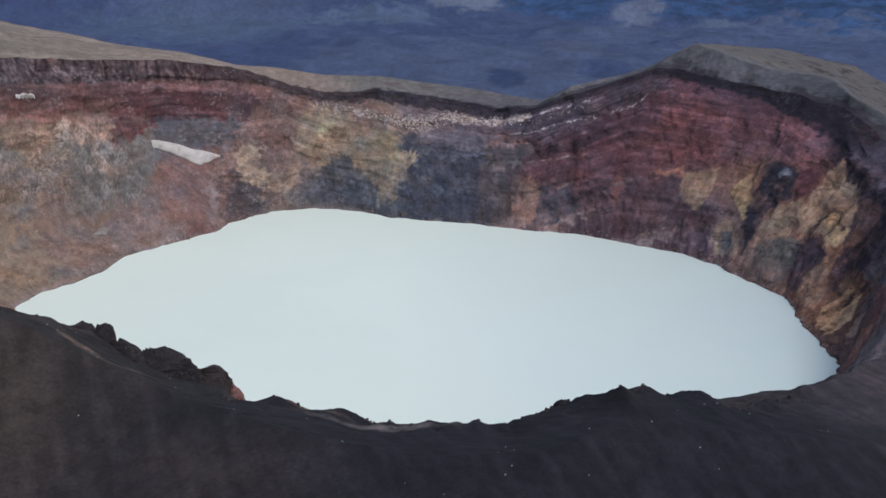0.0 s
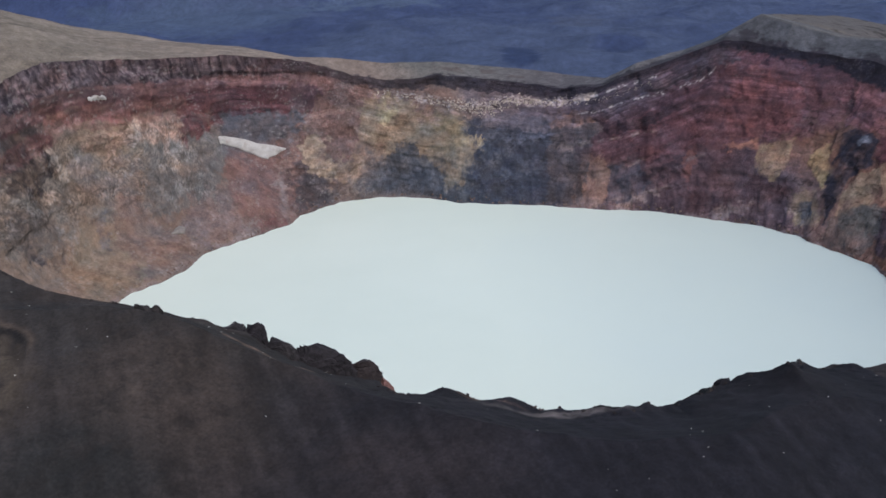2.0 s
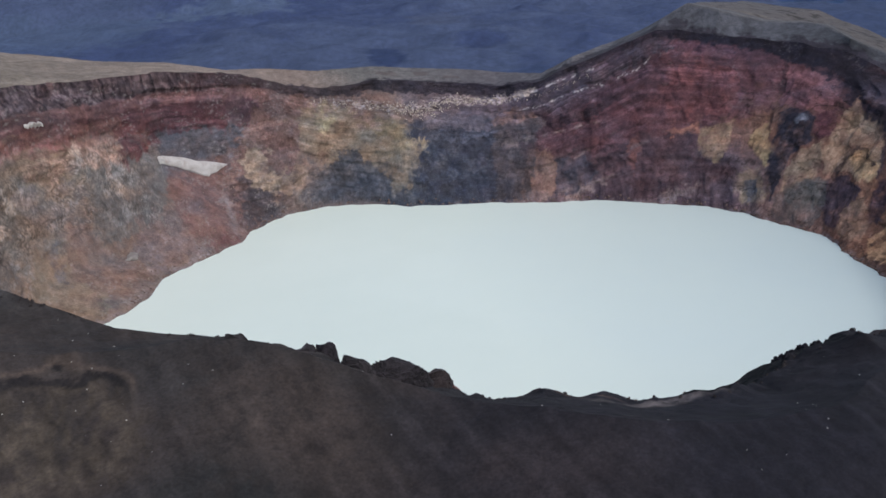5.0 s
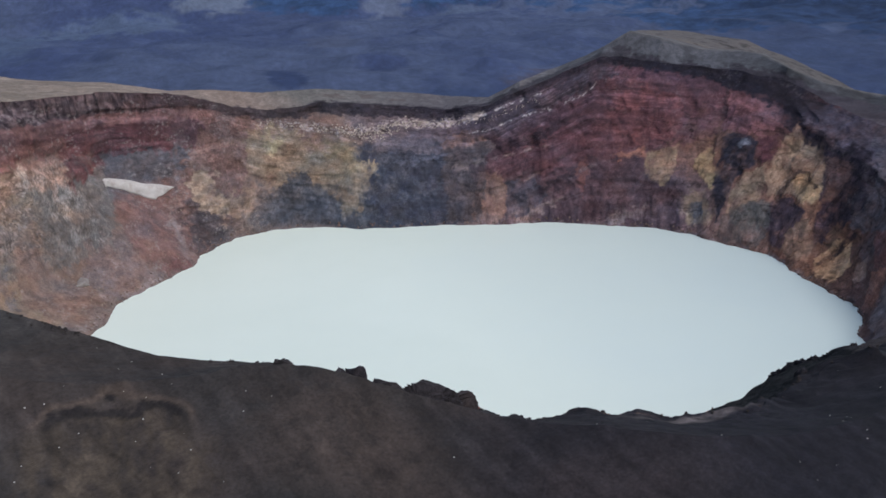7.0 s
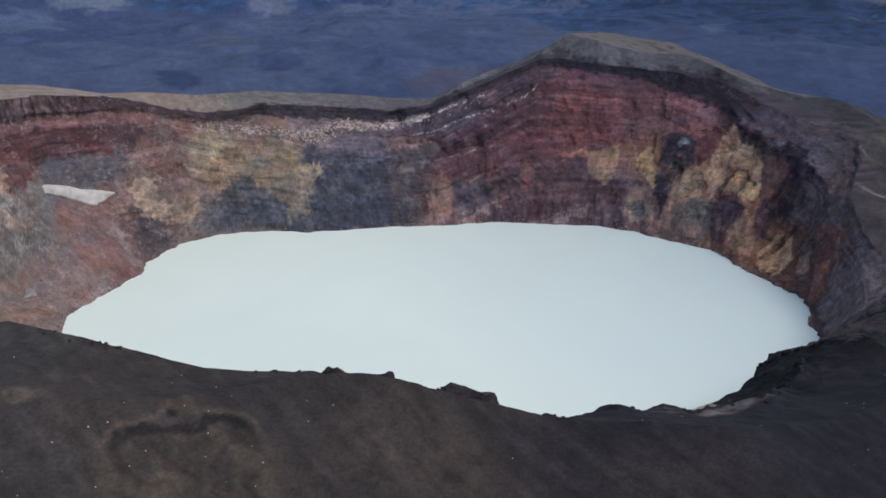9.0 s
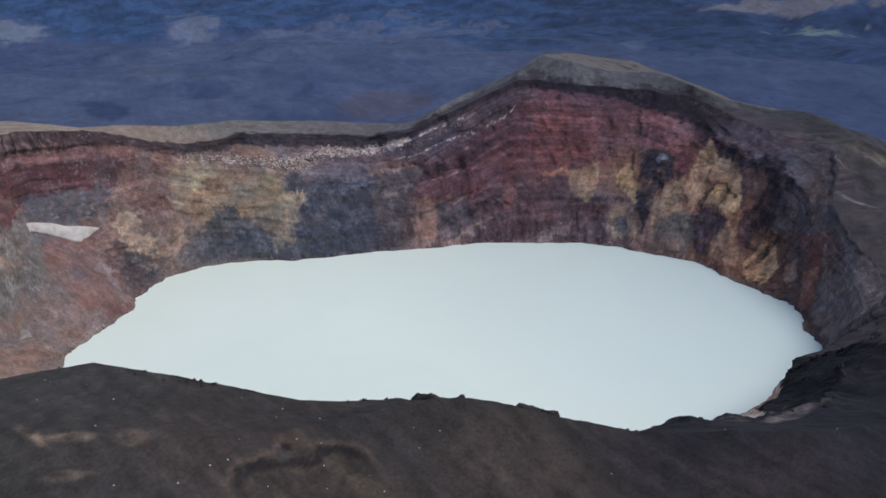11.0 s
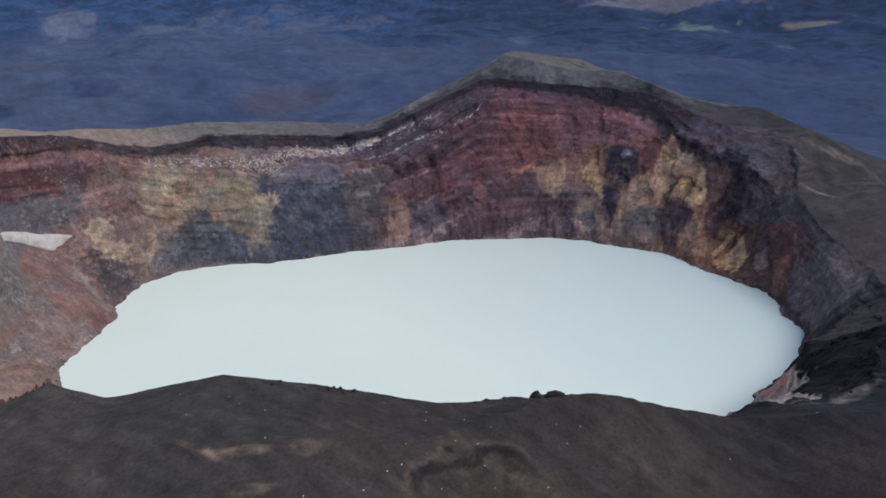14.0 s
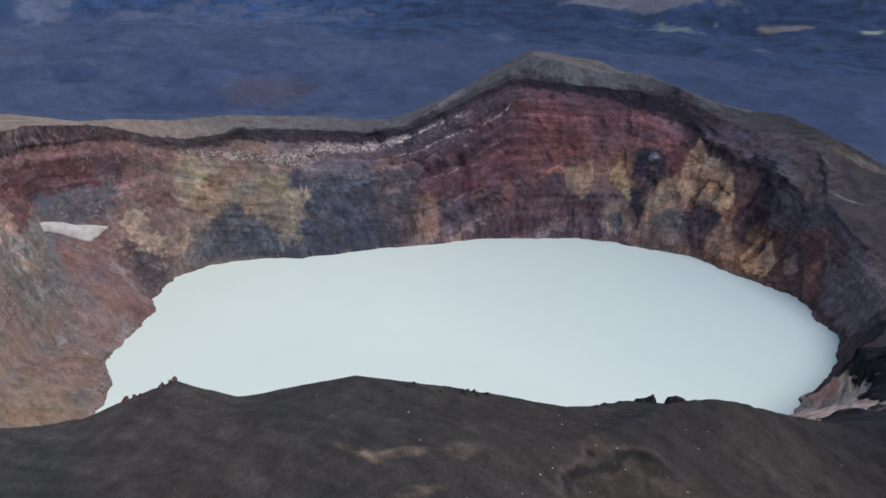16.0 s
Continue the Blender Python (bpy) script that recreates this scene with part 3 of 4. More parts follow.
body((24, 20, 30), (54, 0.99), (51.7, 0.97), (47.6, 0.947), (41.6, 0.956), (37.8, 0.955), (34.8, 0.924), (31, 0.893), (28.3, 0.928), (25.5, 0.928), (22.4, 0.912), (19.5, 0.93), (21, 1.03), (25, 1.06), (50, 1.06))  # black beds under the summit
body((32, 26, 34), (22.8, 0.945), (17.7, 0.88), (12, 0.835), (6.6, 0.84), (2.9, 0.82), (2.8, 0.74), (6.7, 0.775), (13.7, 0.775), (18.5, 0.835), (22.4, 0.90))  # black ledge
body((48, 37, 44), (6.4, 0.88), (3, 0.83), (0.2, 0.79), (-0.9, 0.58), (0.3, 0.44), (3.7, 0.32), (5.6, 0.43), (4.6, 0.58), (5.3, 0.75))  # the overhang's deeper dark, also only painted
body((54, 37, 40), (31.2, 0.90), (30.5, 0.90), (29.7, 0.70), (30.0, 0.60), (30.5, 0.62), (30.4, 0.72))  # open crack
body((9, 9, 14), (300, 0.6), (297, 0.74), (292.4, 0.82), (286.6, 0.96), (281, 1.05), (268, 1.06), (263, 1.05), (263, 0.97), (274, 0.72), (284, 0.5), (292.7, 0.46), (298, 0.48))  # cliff in deep shade, the shade painted black
body((212, 180, 154), (304, 0), (299, 0.1), (297.8, 0.21), (297.5, 0.38), (293, 0.47), (284, 0.5), (274, 0.72), (264, 0.97), (258, 1.04), (255, 0.9), (276, 0.1), (286, 0))  # pale spur
body((200, 132, 102), (300, 0.12), (298, 0.3), (295, 0.42), (292, 0.3), (295, 0.12))  # rusty stain on the spur


def inside(a, b, outline):
    """Which points lie in an outline."""
    hit = np.zeros(a.shape, bool)
    for (x0, y0), (x1, y1) in zip(outline, outline[1:] + outline[:1]):
        if y0 != y1:
            hit ^= ((y0 > b) != (y1 > b)) & (a < (x1 - x0) * (b - y0) / (y1 - y0) + x0)
    return hit


# the band of pale blocks under the lava sheet: angles and heights
RUBBLE_A, RUBBLE_V = [74, 82.5, 88.8, 93, 97, 101, 105.5, 109], [0.90, 0.875, 0.86, 0.815, 0.785, 0.79, 0.85, 0.87]


def wall_tone(deg, p, v):
    """Reflectance of the crater wall; v: height as a part of the wall's."""
    x, y, z = p[:, 0], p[:, 1], p[:, 2]
    d = (deg + 46) % 360 - 46
    blur, fine = fbm(x / 16, y / 16, z / 12, 4, 0.6), fbm(x / 4, y / 4, z / 3, 4, 0.5)
    other = fbm(x / 11 + 40, y / 11, z / 9, 4, 0.6)
    dw, vw = d + 1.5 * blur + 0.5 * fine, v + 0.06 * other + 0.03 * fine
    out = np.zeros((d.size, 3))
    for k in range(3):
        lo, mi, hi = (np.interp(dw, TONE_A, [linear(c)[k] for c in t]) for t in (TONE_LOW, TONE_MID, TONE_HIGH))
        out[:, k] = lo + (mi - lo) * step(0.2, 0.5, vw) + (hi - mi) * step(0.6, 0.78, vw)
    near = (d > 208) | (d < -42)
    # the outlines are ragged: three readings of them, each shifted by its own grain
    rough = fbm(x / 9 + 70, y / 9, z / 9, 4, 0.55)
    fingers = grain(x / 3.5, y / 3.5, z / 30) * 0.6 + grain(x / 1.6, y / 1.6, z / 20) * 0.4
    # the bluish haze over the summit's side, put into the rock's colour
    haze_tint = (step(24, 40, d) * (1 - step(72, 104, d)))[:, None]
    out *= 1 + haze_tint * np.array([-0.10, -0.05, 0.12])
    drip = 0.05 + 0.06 * step(88, 98, d) * (1 - step(126, 132, d))
    crisp_side = 1 - 0.5 * step(-20, -10, d) * (1 - step(30, 50, d))
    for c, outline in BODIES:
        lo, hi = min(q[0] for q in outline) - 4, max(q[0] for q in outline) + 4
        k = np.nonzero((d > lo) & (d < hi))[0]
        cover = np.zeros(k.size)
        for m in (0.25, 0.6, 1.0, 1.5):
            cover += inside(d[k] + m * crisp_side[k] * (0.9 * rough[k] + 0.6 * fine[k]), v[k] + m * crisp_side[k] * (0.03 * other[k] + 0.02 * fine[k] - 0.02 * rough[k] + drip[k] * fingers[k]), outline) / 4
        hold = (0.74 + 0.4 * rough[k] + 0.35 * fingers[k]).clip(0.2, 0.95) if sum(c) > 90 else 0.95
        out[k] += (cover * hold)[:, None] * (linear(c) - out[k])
    # dark lava sheet under the ash, and the columns of the upper cliff
    streak = 0.55 * grain(x / 1.7, y / 1.7, z / 24) + 0.45 * grain(x / 5, y / 5, z / 40)
    lava = step(-0.01, 0.012, v - np.interp(d, [20, 32, 37, 45, 57, 70, 76, 80, 107, 124], [0.88, 0.9, 0.93, 0.945, 0.95, 0.955, 0.93, 0.9, 0.91, 0.92]) + 0.018 * other + 0.015 * fine) * step(12, 20, d) * (1 - step(124, 130, d)) * np.interp(d, [20, 45, 52, 60, 66, 100, 120], [1, 1, 0.8, 0.9, 1, 1, 0.7])
    out += (0.9 * lava)[:, None] * (linear((40, 35, 43)) - out)
    left = step(122, 130, d) * (1 - step(180, 190, d))
    lev = v + 0.012 * other + 0.006 * fine
    pillar = np.clip(0.35 + 1.2 * np.abs(grain(x / 3.2, y / 3.2, z / 80)) + 0.5 * grain(x / 1.4, y / 1.4, z / 30), 0, 1)
    for lo, hi, c, k in ((0.64, 0.72, (96, 58, 56), 0.45), (0.765, 0.79, (74, 46, 48), 0.75), (0.79, 0.865, (110, 82, 80), 0.6)):
        out += (k * left * step(lo, lo + 0.012, lev) * (1 - step(hi, hi + 0.012, lev)) * (0.75 + 0.35 * blur).clip(0, 1))[:, None] * (linear(c) - out)
    # shade between the columns put into the colour, by their relief's grain
    cols = step(0.86, 0.875, lev) * left
    out += (0.9 * cols)[:, None] * (linear((116, 95, 94)) + pillar[:, None] * (linear((48, 38, 44)) - linear((116, 95, 94))) - out)
    # pale rubble band, and thin pale beds that climb to the summit
    spots = step(0.2, 0.45, fbm(x / 1.9, y / 1.9, z / 1.4, 3, 0.6) + 0.35 * blur)
    vb = v + 0.03 * other + 0.015 * fine
    mid = np.interp(d, RUBBLE_A, RUBBLE_V)
    band = np.exp(-((vb - mid) / 0.03) ** 2) * step(72, 80, d) * (1 - step(104, 114, d))
    broken = step(-0.35, 0.25, grain(x / 5, y / 5, z / 5) + 0.4 * fine)
    wob = 0.012 * grain(x / 14, y / 14, 5 + 0 * z) + 0.006 * fine
    upper = np.exp(-((v + wob - np.interp(d, [60, 64, 69, 75, 80], [0.93, 0.93, 0.94, 0.91, 0.88])) / 0.010) ** 2) * step(60, 63, d) * (1 - step(84, 90, d))
    lower = np.exp(-((v + wob - np.interp(d, [50, 52, 54, 59, 63, 70, 75], [0.88, 0.85, 0.805, 0.80, 0.81, 0.81, 0.78])) / 0.009) ** 2) * step(49, 51, d) * (1 - step(75, 78, d))
    grit = step(-0.3, 0.3, fbm(x / 1.3, y / 1.3, z / 1.1, 2))
    out += (0.85 * broken * grit * np.maximum(upper, lower))[:, None] * (linear((205, 188, 172)) - out)
    out += (spots * 0.9 * band)[:, None] * (linear((195, 178, 168)) - out)
    # thin pale beds rising through the maroon rock towards the summit
    for da, va, db, vb2, k in ((71, 0.54, 60, 0.55, 0.5), (64, 0.33, 57, 0.44, 0.4), (67, 0.07, 55, 0.18, 0.35), (46, 0.03, 39, 0.18, 0.35), (56, 0.28, 48, 0.40, 0.25)):
        level = va + (vb2 - va) * (d - da) / (db - da)
        ends = step(db - 1.5, db + 1, d) * (1 - step(da - 1, da + 1.5, d))
        out += (k * ends * step(-0.2, 0.35, grain(x / 6, y / 6, z / 6 + k * 40) + 0.4 * fine) * np.exp(-((v + wob - level) / 0.011) ** 2))[:, None] * (linear((176, 148, 132)) - out)
    # beds along the wall, runnels down it, cracks and pale flecks
    bed = bedding(d, v) + 1.5 * blur
    def crisp(n):
        return np.tanh(2.2 * n)
    layers = 0.4 * crisp(grain(x / 80, y / 80, bed / 8)) + 0.5 * crisp(grain(x / 60, y / 60, bed / 3.0)) + 0.45 * crisp(grain(x / 35, y / 35, bed / 1.2)) + 0.25 * crisp(grain(x / 22, y / 22, bed / 0.7))
    layered = np.interp(d, [-30, 10, 30, 48, 66, 80, 102, 110, 116, 125, 185, 205], [0.5, 0.3, 0.4, 0.8, 0.8, 0.5, 0.45, 0.4, 0.4, 0.6, 0.8, 0.2]) * (0.5 + 0.6 * step(0.4, 0.7, v)) * (0.6 + 0.6 * step(-0.4, 0.5, other))
    runny = np.interp(d, [-30, 10, 40, 60, 95, 104, 125, 185, 205], [0.5, 0.7, 0.3, 0.15, 0.3, 0.5, 0.9, 0.9, 0.3])
    cracks = np.exp(-(grain((x + 5 * other) / 9, (y - 5 * other) / 9, z / 14) / 0.07) ** 2)
    joints = np.exp(-(grain((x + 3 * other) / 7, (y - 3 * other) / 7, z / 11) / 0.05) ** 2) * step(-14, -6, d) * (1 - step(34, 46, d)) * (1 - step(0.8, 0.88, v))
    gleam = step(0.25, 0.7, fbm(x / 2.6 + 9, y / 2.6, z / 4, 3, 0.6)) * step(-14, -6, d) * (1 - step(34, 46, d)) * (1 - step(0.78, 0.86, v))
    loose = step(127, 131, d) * (1 - step(200, 208, d)) * (1 - step(0.30, 0.40, v + 0.02 * rough + 0.10 * step(139, 143, d) * (1 - step(150, 155, d))))
    flow = 0.6 * grain(x / 2.5, y / 2.5, z / 60) + 0.4 * grain(x / 7, y / 7, z / 90)
    shade = np.exp(0.62 * layered * layers + 0.30 * runny * crisp(streak) * step(-0.5, 0.4, rough) + 0.20 * fine + 0.16 * other) * (1 - 0.35 * cracks * step(-0.1, 0.5, blur))
    shade = shade * (1 - 0.6 * joints) * (1 + 0.3 * gleam)
    crag = step(138, 144, d) * (1 - step(176, 186, d)) * step(0.14, 0.26, v + 0.03 * rough - 0.1 * step(153, 158, d)) * (1 - step(0.62, 0.7, v))
    crag = np.maximum(crag, 0.35 * step(100, 104, d) * (1 - step(124, 128, d)))
    crag = crag * (0.5 + 0.6 * step(-0.4, 0.4, other))
    mottle = crisp(0.9 * fbm(x / 1.2, y / 1.2, z / 1.6, 3, 0.75)) + 0.3 * crisp(grain(x / 7, y / 7, z / 16))
    loose = loose * (1 - crag)
    shade = shade * np.exp(0.42 * crag * mottle)
    shade = shade ** (1 - 0.75 * loose) * np.exp(0.34 * loose * flow)
    out *= np.where(near, np.exp(0.2 * fine), shade)[:, None].clip(0.45, 2.1)
    out *= 1 + 0.12 * blur[:, None] * np.array([1.0, 0.0, -0.8])
    out *= 1 + (step(112, 124, d) * (1 - step(200, 206, d)))[:, None] * np.array([0.05, 0.0, -0.02])
    flecks = step(0.5, 0.7, fbm(x / 1.5, y / 1.5, z / 1.3, 2) + 0.25 * other) * np.interp(d, [0, 20, 60, 110, 125, 165, 190], [0.06, 0.06, 0.03, 0.08, 0.2, 0.2, 0.05]) * step(0.0, 0.5, other)
    out += flecks[:, None] * (linear((188, 176, 160)) - out)
    # a pale line of salts just above the water
    rim = (1 - step(0.6, 2.6, z + 0.8 * fine)) * step(0.0, 0.4, blur) * (d < 175) * (d > -30)
    out += (0.5 * rim)[:, None] * (linear((150, 132, 124)) - out)
    # a little more of the haze's blue, painted on the summit's side
    out *= 1 + (step(-20, 10, d) * (1 - step(76, 100, d)))[:, None] * np.array([-0.02, -0.03, 0.05])
    grey = out @ np.array([0.3, 0.6, 0.1])
    dull = 0.24 + 0.05 * step(96, 104, d) * (1 - step(200, 206, d))
    dull = dull * (1 - 0.45 * step(1.5, 2.4, out[:, 0] / out[:, 2]))
    # the whole wall tinted slightly blue, as haze would
    out = (out + dull[:, None] * (grey[:, None] - out)) * np.array([0.95, 0.95, 1.03])
    return out * (1 - 0.10 * step(92, 104, d) * (1 - step(200, 206, d)))[:, None]


ASH_A = [-46, -30, -5, 8, 14, 30, 45, 55, 65, 80, 92, 104, 112, 125, 150, 180, 190, 197, 215, 232, 245, 255, 268, 285, 296, 304, 314]
ASH = [(62, 54, 57), (66, 58, 60), (52, 48, 50), (48, 46, 49), (52, 51, 54), (66, 66, 70), (78, 77, 82), (84, 82, 85), (90, 86, 88), (92, 86, 88), (94, 89, 88), (98, 93, 89), (116, 101, 93), (126, 111, 101),
       (114, 103, 93), (108, 95, 84), (112, 97, 83), (66, 62, 59), (62, 58, 55), (49, 45, 44), (44, 40, 39), (37, 34, 37), (31, 29, 34), (28, 27, 32), (30, 28, 33), (44, 40, 43), (58, 51, 54)]
# patches on the near slope, most of them paler cinders: place, half length, half width, turn, colour
# the second one is a warm haze over the slope, put in as colour
DRIFTS = [(-150, 236, 26, 14, 10, (34, 33, 33)), (-135, 264, 34, 20, -25, (62, 53, 49)), (-115, 296, 14, 2.8, -43, (128, 104, 90)), (-98, 289, 8, 1.8, 20, (112, 92, 82)), (-40, 288, 14, 2.2, -14, (112, 90, 80)),
          (-255, 308, 9, 1.6, -68, (124, 104, 88)), (-246, 301, 9, 1.7, -28, (120, 102, 88)), (-249, 289, 6, 2, -15, (104, 90, 78)), (-232, 294, 6, 3, -20, (92, 80, 72)), (55, 335, 16, 5, 35, (104, 86, 76)),
          (-17, 279, 27, 5, 4, (116, 105, 102)), (225, 742, 26, 9, -25, (124, 112, 100)), (284, 531, 9, 1.6, 75, (116, 104, 94)), (268, 495, 15, 1.8, -66, (100, 95, 92)), (318, 520, 22, 6, -50, (96, 88, 80))]


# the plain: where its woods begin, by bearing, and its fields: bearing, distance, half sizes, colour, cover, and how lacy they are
# all the plain's colours carry the blue of distant haze
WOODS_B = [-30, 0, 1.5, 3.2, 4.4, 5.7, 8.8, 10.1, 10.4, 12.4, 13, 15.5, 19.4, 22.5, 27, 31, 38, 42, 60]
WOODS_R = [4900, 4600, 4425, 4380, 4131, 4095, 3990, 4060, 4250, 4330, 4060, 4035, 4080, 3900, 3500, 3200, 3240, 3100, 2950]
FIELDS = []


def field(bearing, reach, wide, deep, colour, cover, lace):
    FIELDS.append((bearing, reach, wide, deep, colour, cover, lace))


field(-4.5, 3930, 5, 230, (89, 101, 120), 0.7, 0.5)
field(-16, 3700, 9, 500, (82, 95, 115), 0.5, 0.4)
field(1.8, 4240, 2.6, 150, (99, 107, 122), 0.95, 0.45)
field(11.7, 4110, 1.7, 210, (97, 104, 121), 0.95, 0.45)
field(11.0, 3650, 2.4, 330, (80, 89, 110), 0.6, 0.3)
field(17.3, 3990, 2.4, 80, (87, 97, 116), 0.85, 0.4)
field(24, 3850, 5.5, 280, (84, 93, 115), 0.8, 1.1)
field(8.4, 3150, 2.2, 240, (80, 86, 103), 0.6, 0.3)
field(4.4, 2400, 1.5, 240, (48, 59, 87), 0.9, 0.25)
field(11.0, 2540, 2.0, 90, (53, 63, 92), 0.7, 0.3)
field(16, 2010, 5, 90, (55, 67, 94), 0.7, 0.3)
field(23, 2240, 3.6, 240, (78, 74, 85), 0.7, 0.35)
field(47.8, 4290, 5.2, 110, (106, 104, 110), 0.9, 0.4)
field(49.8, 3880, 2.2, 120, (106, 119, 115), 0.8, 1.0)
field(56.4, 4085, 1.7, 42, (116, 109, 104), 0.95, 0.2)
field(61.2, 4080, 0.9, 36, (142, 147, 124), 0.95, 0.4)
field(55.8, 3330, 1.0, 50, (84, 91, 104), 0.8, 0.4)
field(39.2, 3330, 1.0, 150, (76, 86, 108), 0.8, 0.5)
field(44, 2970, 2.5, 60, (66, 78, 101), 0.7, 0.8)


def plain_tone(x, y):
    """Reflectance of the plain round the mountain and of the woods on it, the haze's blue put in."""
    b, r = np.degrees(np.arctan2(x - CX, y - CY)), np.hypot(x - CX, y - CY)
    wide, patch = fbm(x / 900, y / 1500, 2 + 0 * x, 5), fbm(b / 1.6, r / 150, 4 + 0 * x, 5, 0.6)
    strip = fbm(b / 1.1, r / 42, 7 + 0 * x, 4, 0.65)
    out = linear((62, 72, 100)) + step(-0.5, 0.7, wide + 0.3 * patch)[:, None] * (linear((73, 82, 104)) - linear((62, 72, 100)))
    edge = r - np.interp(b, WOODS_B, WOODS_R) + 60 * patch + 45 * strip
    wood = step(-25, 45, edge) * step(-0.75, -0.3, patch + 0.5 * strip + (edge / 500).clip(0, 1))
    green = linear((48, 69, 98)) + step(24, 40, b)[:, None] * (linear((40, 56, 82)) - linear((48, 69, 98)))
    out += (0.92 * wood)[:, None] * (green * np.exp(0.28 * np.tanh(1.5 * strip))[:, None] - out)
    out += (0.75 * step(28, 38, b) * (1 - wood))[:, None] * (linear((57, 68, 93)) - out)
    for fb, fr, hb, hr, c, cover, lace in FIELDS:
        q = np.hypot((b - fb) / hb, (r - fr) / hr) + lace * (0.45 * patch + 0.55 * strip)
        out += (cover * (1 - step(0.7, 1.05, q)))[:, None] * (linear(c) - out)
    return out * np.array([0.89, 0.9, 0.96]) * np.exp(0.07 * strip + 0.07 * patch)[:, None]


def ground_tone(deg, p, u):
    """Reflectance of the ash and scoria outside the cliff's edge, and in the fourth column how far it is open plain."""
    x, y, z = p[:, 0], p[:, 1], p[:, 2]
    d = (deg + 46) % 360 - 46
    blur, fine = fbm(x / 30, y / 30, z / 30, 4), fbm(x / 5, y / 5, z / 5, 5, 0.6)
    out = np.stack([np.interp(d + 1.5 * blur, ASH_A, [linear(c)[k] for c in ASH]) for k in range(3)], 1)
    near = step(190, 197, d) + (1 - step(-40, -24, d))
    cinder = step(-0.3, 0.9, fbm(x / 48, y / 48, 4 + 0 * z, 3)) * near * (1 - 0.8 * step(248, 270, d))
    out += (0.22 * cinder)[:, None] * (linear((78, 62, 55)) - out)
    for a, b, wa, wb, turn, c in DRIFTS:
        co, si = math.cos(radians(turn)), math.sin(radians(turn))
        q = np.hypot(((x - a) * co + (y - b) * si) / wa, ((y - b) * co - (x - a) * si) / wb) + 0.3 * fine + 0.25 * blur
        out += ((0.6 + 0.35 * fine).clip(0.1, 0.85) * (1 - step(0.5, 1.2, q)))[:, None] * (linear(c) - out)
    q = hollow(x, y)
    tongues = grain(x / 1.8, y / 9, 3 + 0 * z) * 0.6 + grain(x / 5, y / 14, 8 + 0 * z) * 0.4
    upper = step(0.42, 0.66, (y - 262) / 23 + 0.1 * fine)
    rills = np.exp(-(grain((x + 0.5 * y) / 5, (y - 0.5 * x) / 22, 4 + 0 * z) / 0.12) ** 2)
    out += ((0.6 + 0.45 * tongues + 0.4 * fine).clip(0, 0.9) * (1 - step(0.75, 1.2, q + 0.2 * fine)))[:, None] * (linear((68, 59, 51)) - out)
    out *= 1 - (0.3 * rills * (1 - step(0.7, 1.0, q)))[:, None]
    # shaded band under the hollow's lip and its lit edge, both painted
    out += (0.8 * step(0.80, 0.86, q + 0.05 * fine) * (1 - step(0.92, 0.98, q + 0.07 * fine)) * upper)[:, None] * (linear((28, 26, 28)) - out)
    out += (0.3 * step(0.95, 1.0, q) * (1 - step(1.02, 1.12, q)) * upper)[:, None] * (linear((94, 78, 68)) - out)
    runnel = fbm((x + 0.4 * y) / 3, (y - 0.4 * x) / 18, 3 + 0 * z, 3)
    out *= np.exp(0.10 * blur + 0.16 * fine + 0.2 * near * runnel + 0.08 * fbm(x / 1.2, y / 1.2, z, 2)).clip(0.4, 1.8)[:, None]
    flank = (step(-30, -10, d) * (1 - step(20, 30, d))) * (fbm(x / 9, y / 9, z / 40, 4) * 0.35)
    out *= np.exp(flank)[:, None]
    swathe = np.tanh(1.5 * fbm(x / 60, y / 60, u * 6, 4)) * step(120, 135, d) * (1 - near)
    out *= np.exp(0.24 * swathe)[:, None]
    for at_d, at_u, wide, deep in ((98.5, 4.5, 2.4, 0.16), (92.4, 4.55, 2.0, 0.15), (88, 4.42, 1.5, 0.1)):
        out += (0.5 * (1 - step(0.5, 1.2, np.hypot((d - at_d) / wide, (u - at_u) / deep) + 0.5 * fine)))[:, None] * (linear((80, 66, 62)) - out)
    # two thin darker lines along the ash plateau, in colour only
    dark_lines = np.exp(-((u - 4.60 - 0.04 * np.sin(d / 4) + 0.02 * blur) / 0.014) ** 2) + 0.6 * np.exp(-((u - 4.74 + 0.05 * fine) / 0.012) ** 2) * step(136, 139, d)
    out *= 1 - (0.45 * dark_lines * step(128, 134, d) * (1 - step(156, 164, d)))[:, None]
    # flutes down the ash cap of the summit
    flute = grain(x / 3.0, y / 3.0, z / 30) * 0.6 + grain(x / 9, y / 9, z / 40) * 0.4
    out *= np.exp(0.30 * flute * step(10, 30, d) * (1 - step(70, 90, d)) * (1 - step(5.0, 5.3, u)))[:, None]
    brink = np.interp(d, [-16, -6, 4, 8, 11, 17, 20, 24, 29, 33, 42, 47, 50, 57, 63, 68, 73, 79, 87, 93, 107, 126], [4.1, 4.2, 4.22, 4.48, 4.58, 4.5, 4.42, 4.64, 4.35, 4.16, 4.16, 4.25, 4.5, 4.56, 4.5, 4.62, 4.34, 4.08, 4.12, 4.17, 4.02, 4.0])
    lip = (1 - step(-0.10, 0.14, u - brink + 0.06 + 0.12 * fine + 0.14 * flute)) * (1 - near) * step(-16, -6, d) * (1 - step(126, 132, d))
    dark = linear((44, 39, 46)) * np.exp(0.35 * np.tanh(2 * grain(x / 40, y / 40, z / 1.5)))[:, None] + ((1 - step(12, 20, d)) * (0.5 + 0.5 * np.tanh(2 * grain(x / 30, y / 30, z / 1.3))))[:, None] * (linear((74, 65, 70)) - linear((44, 39, 46)))
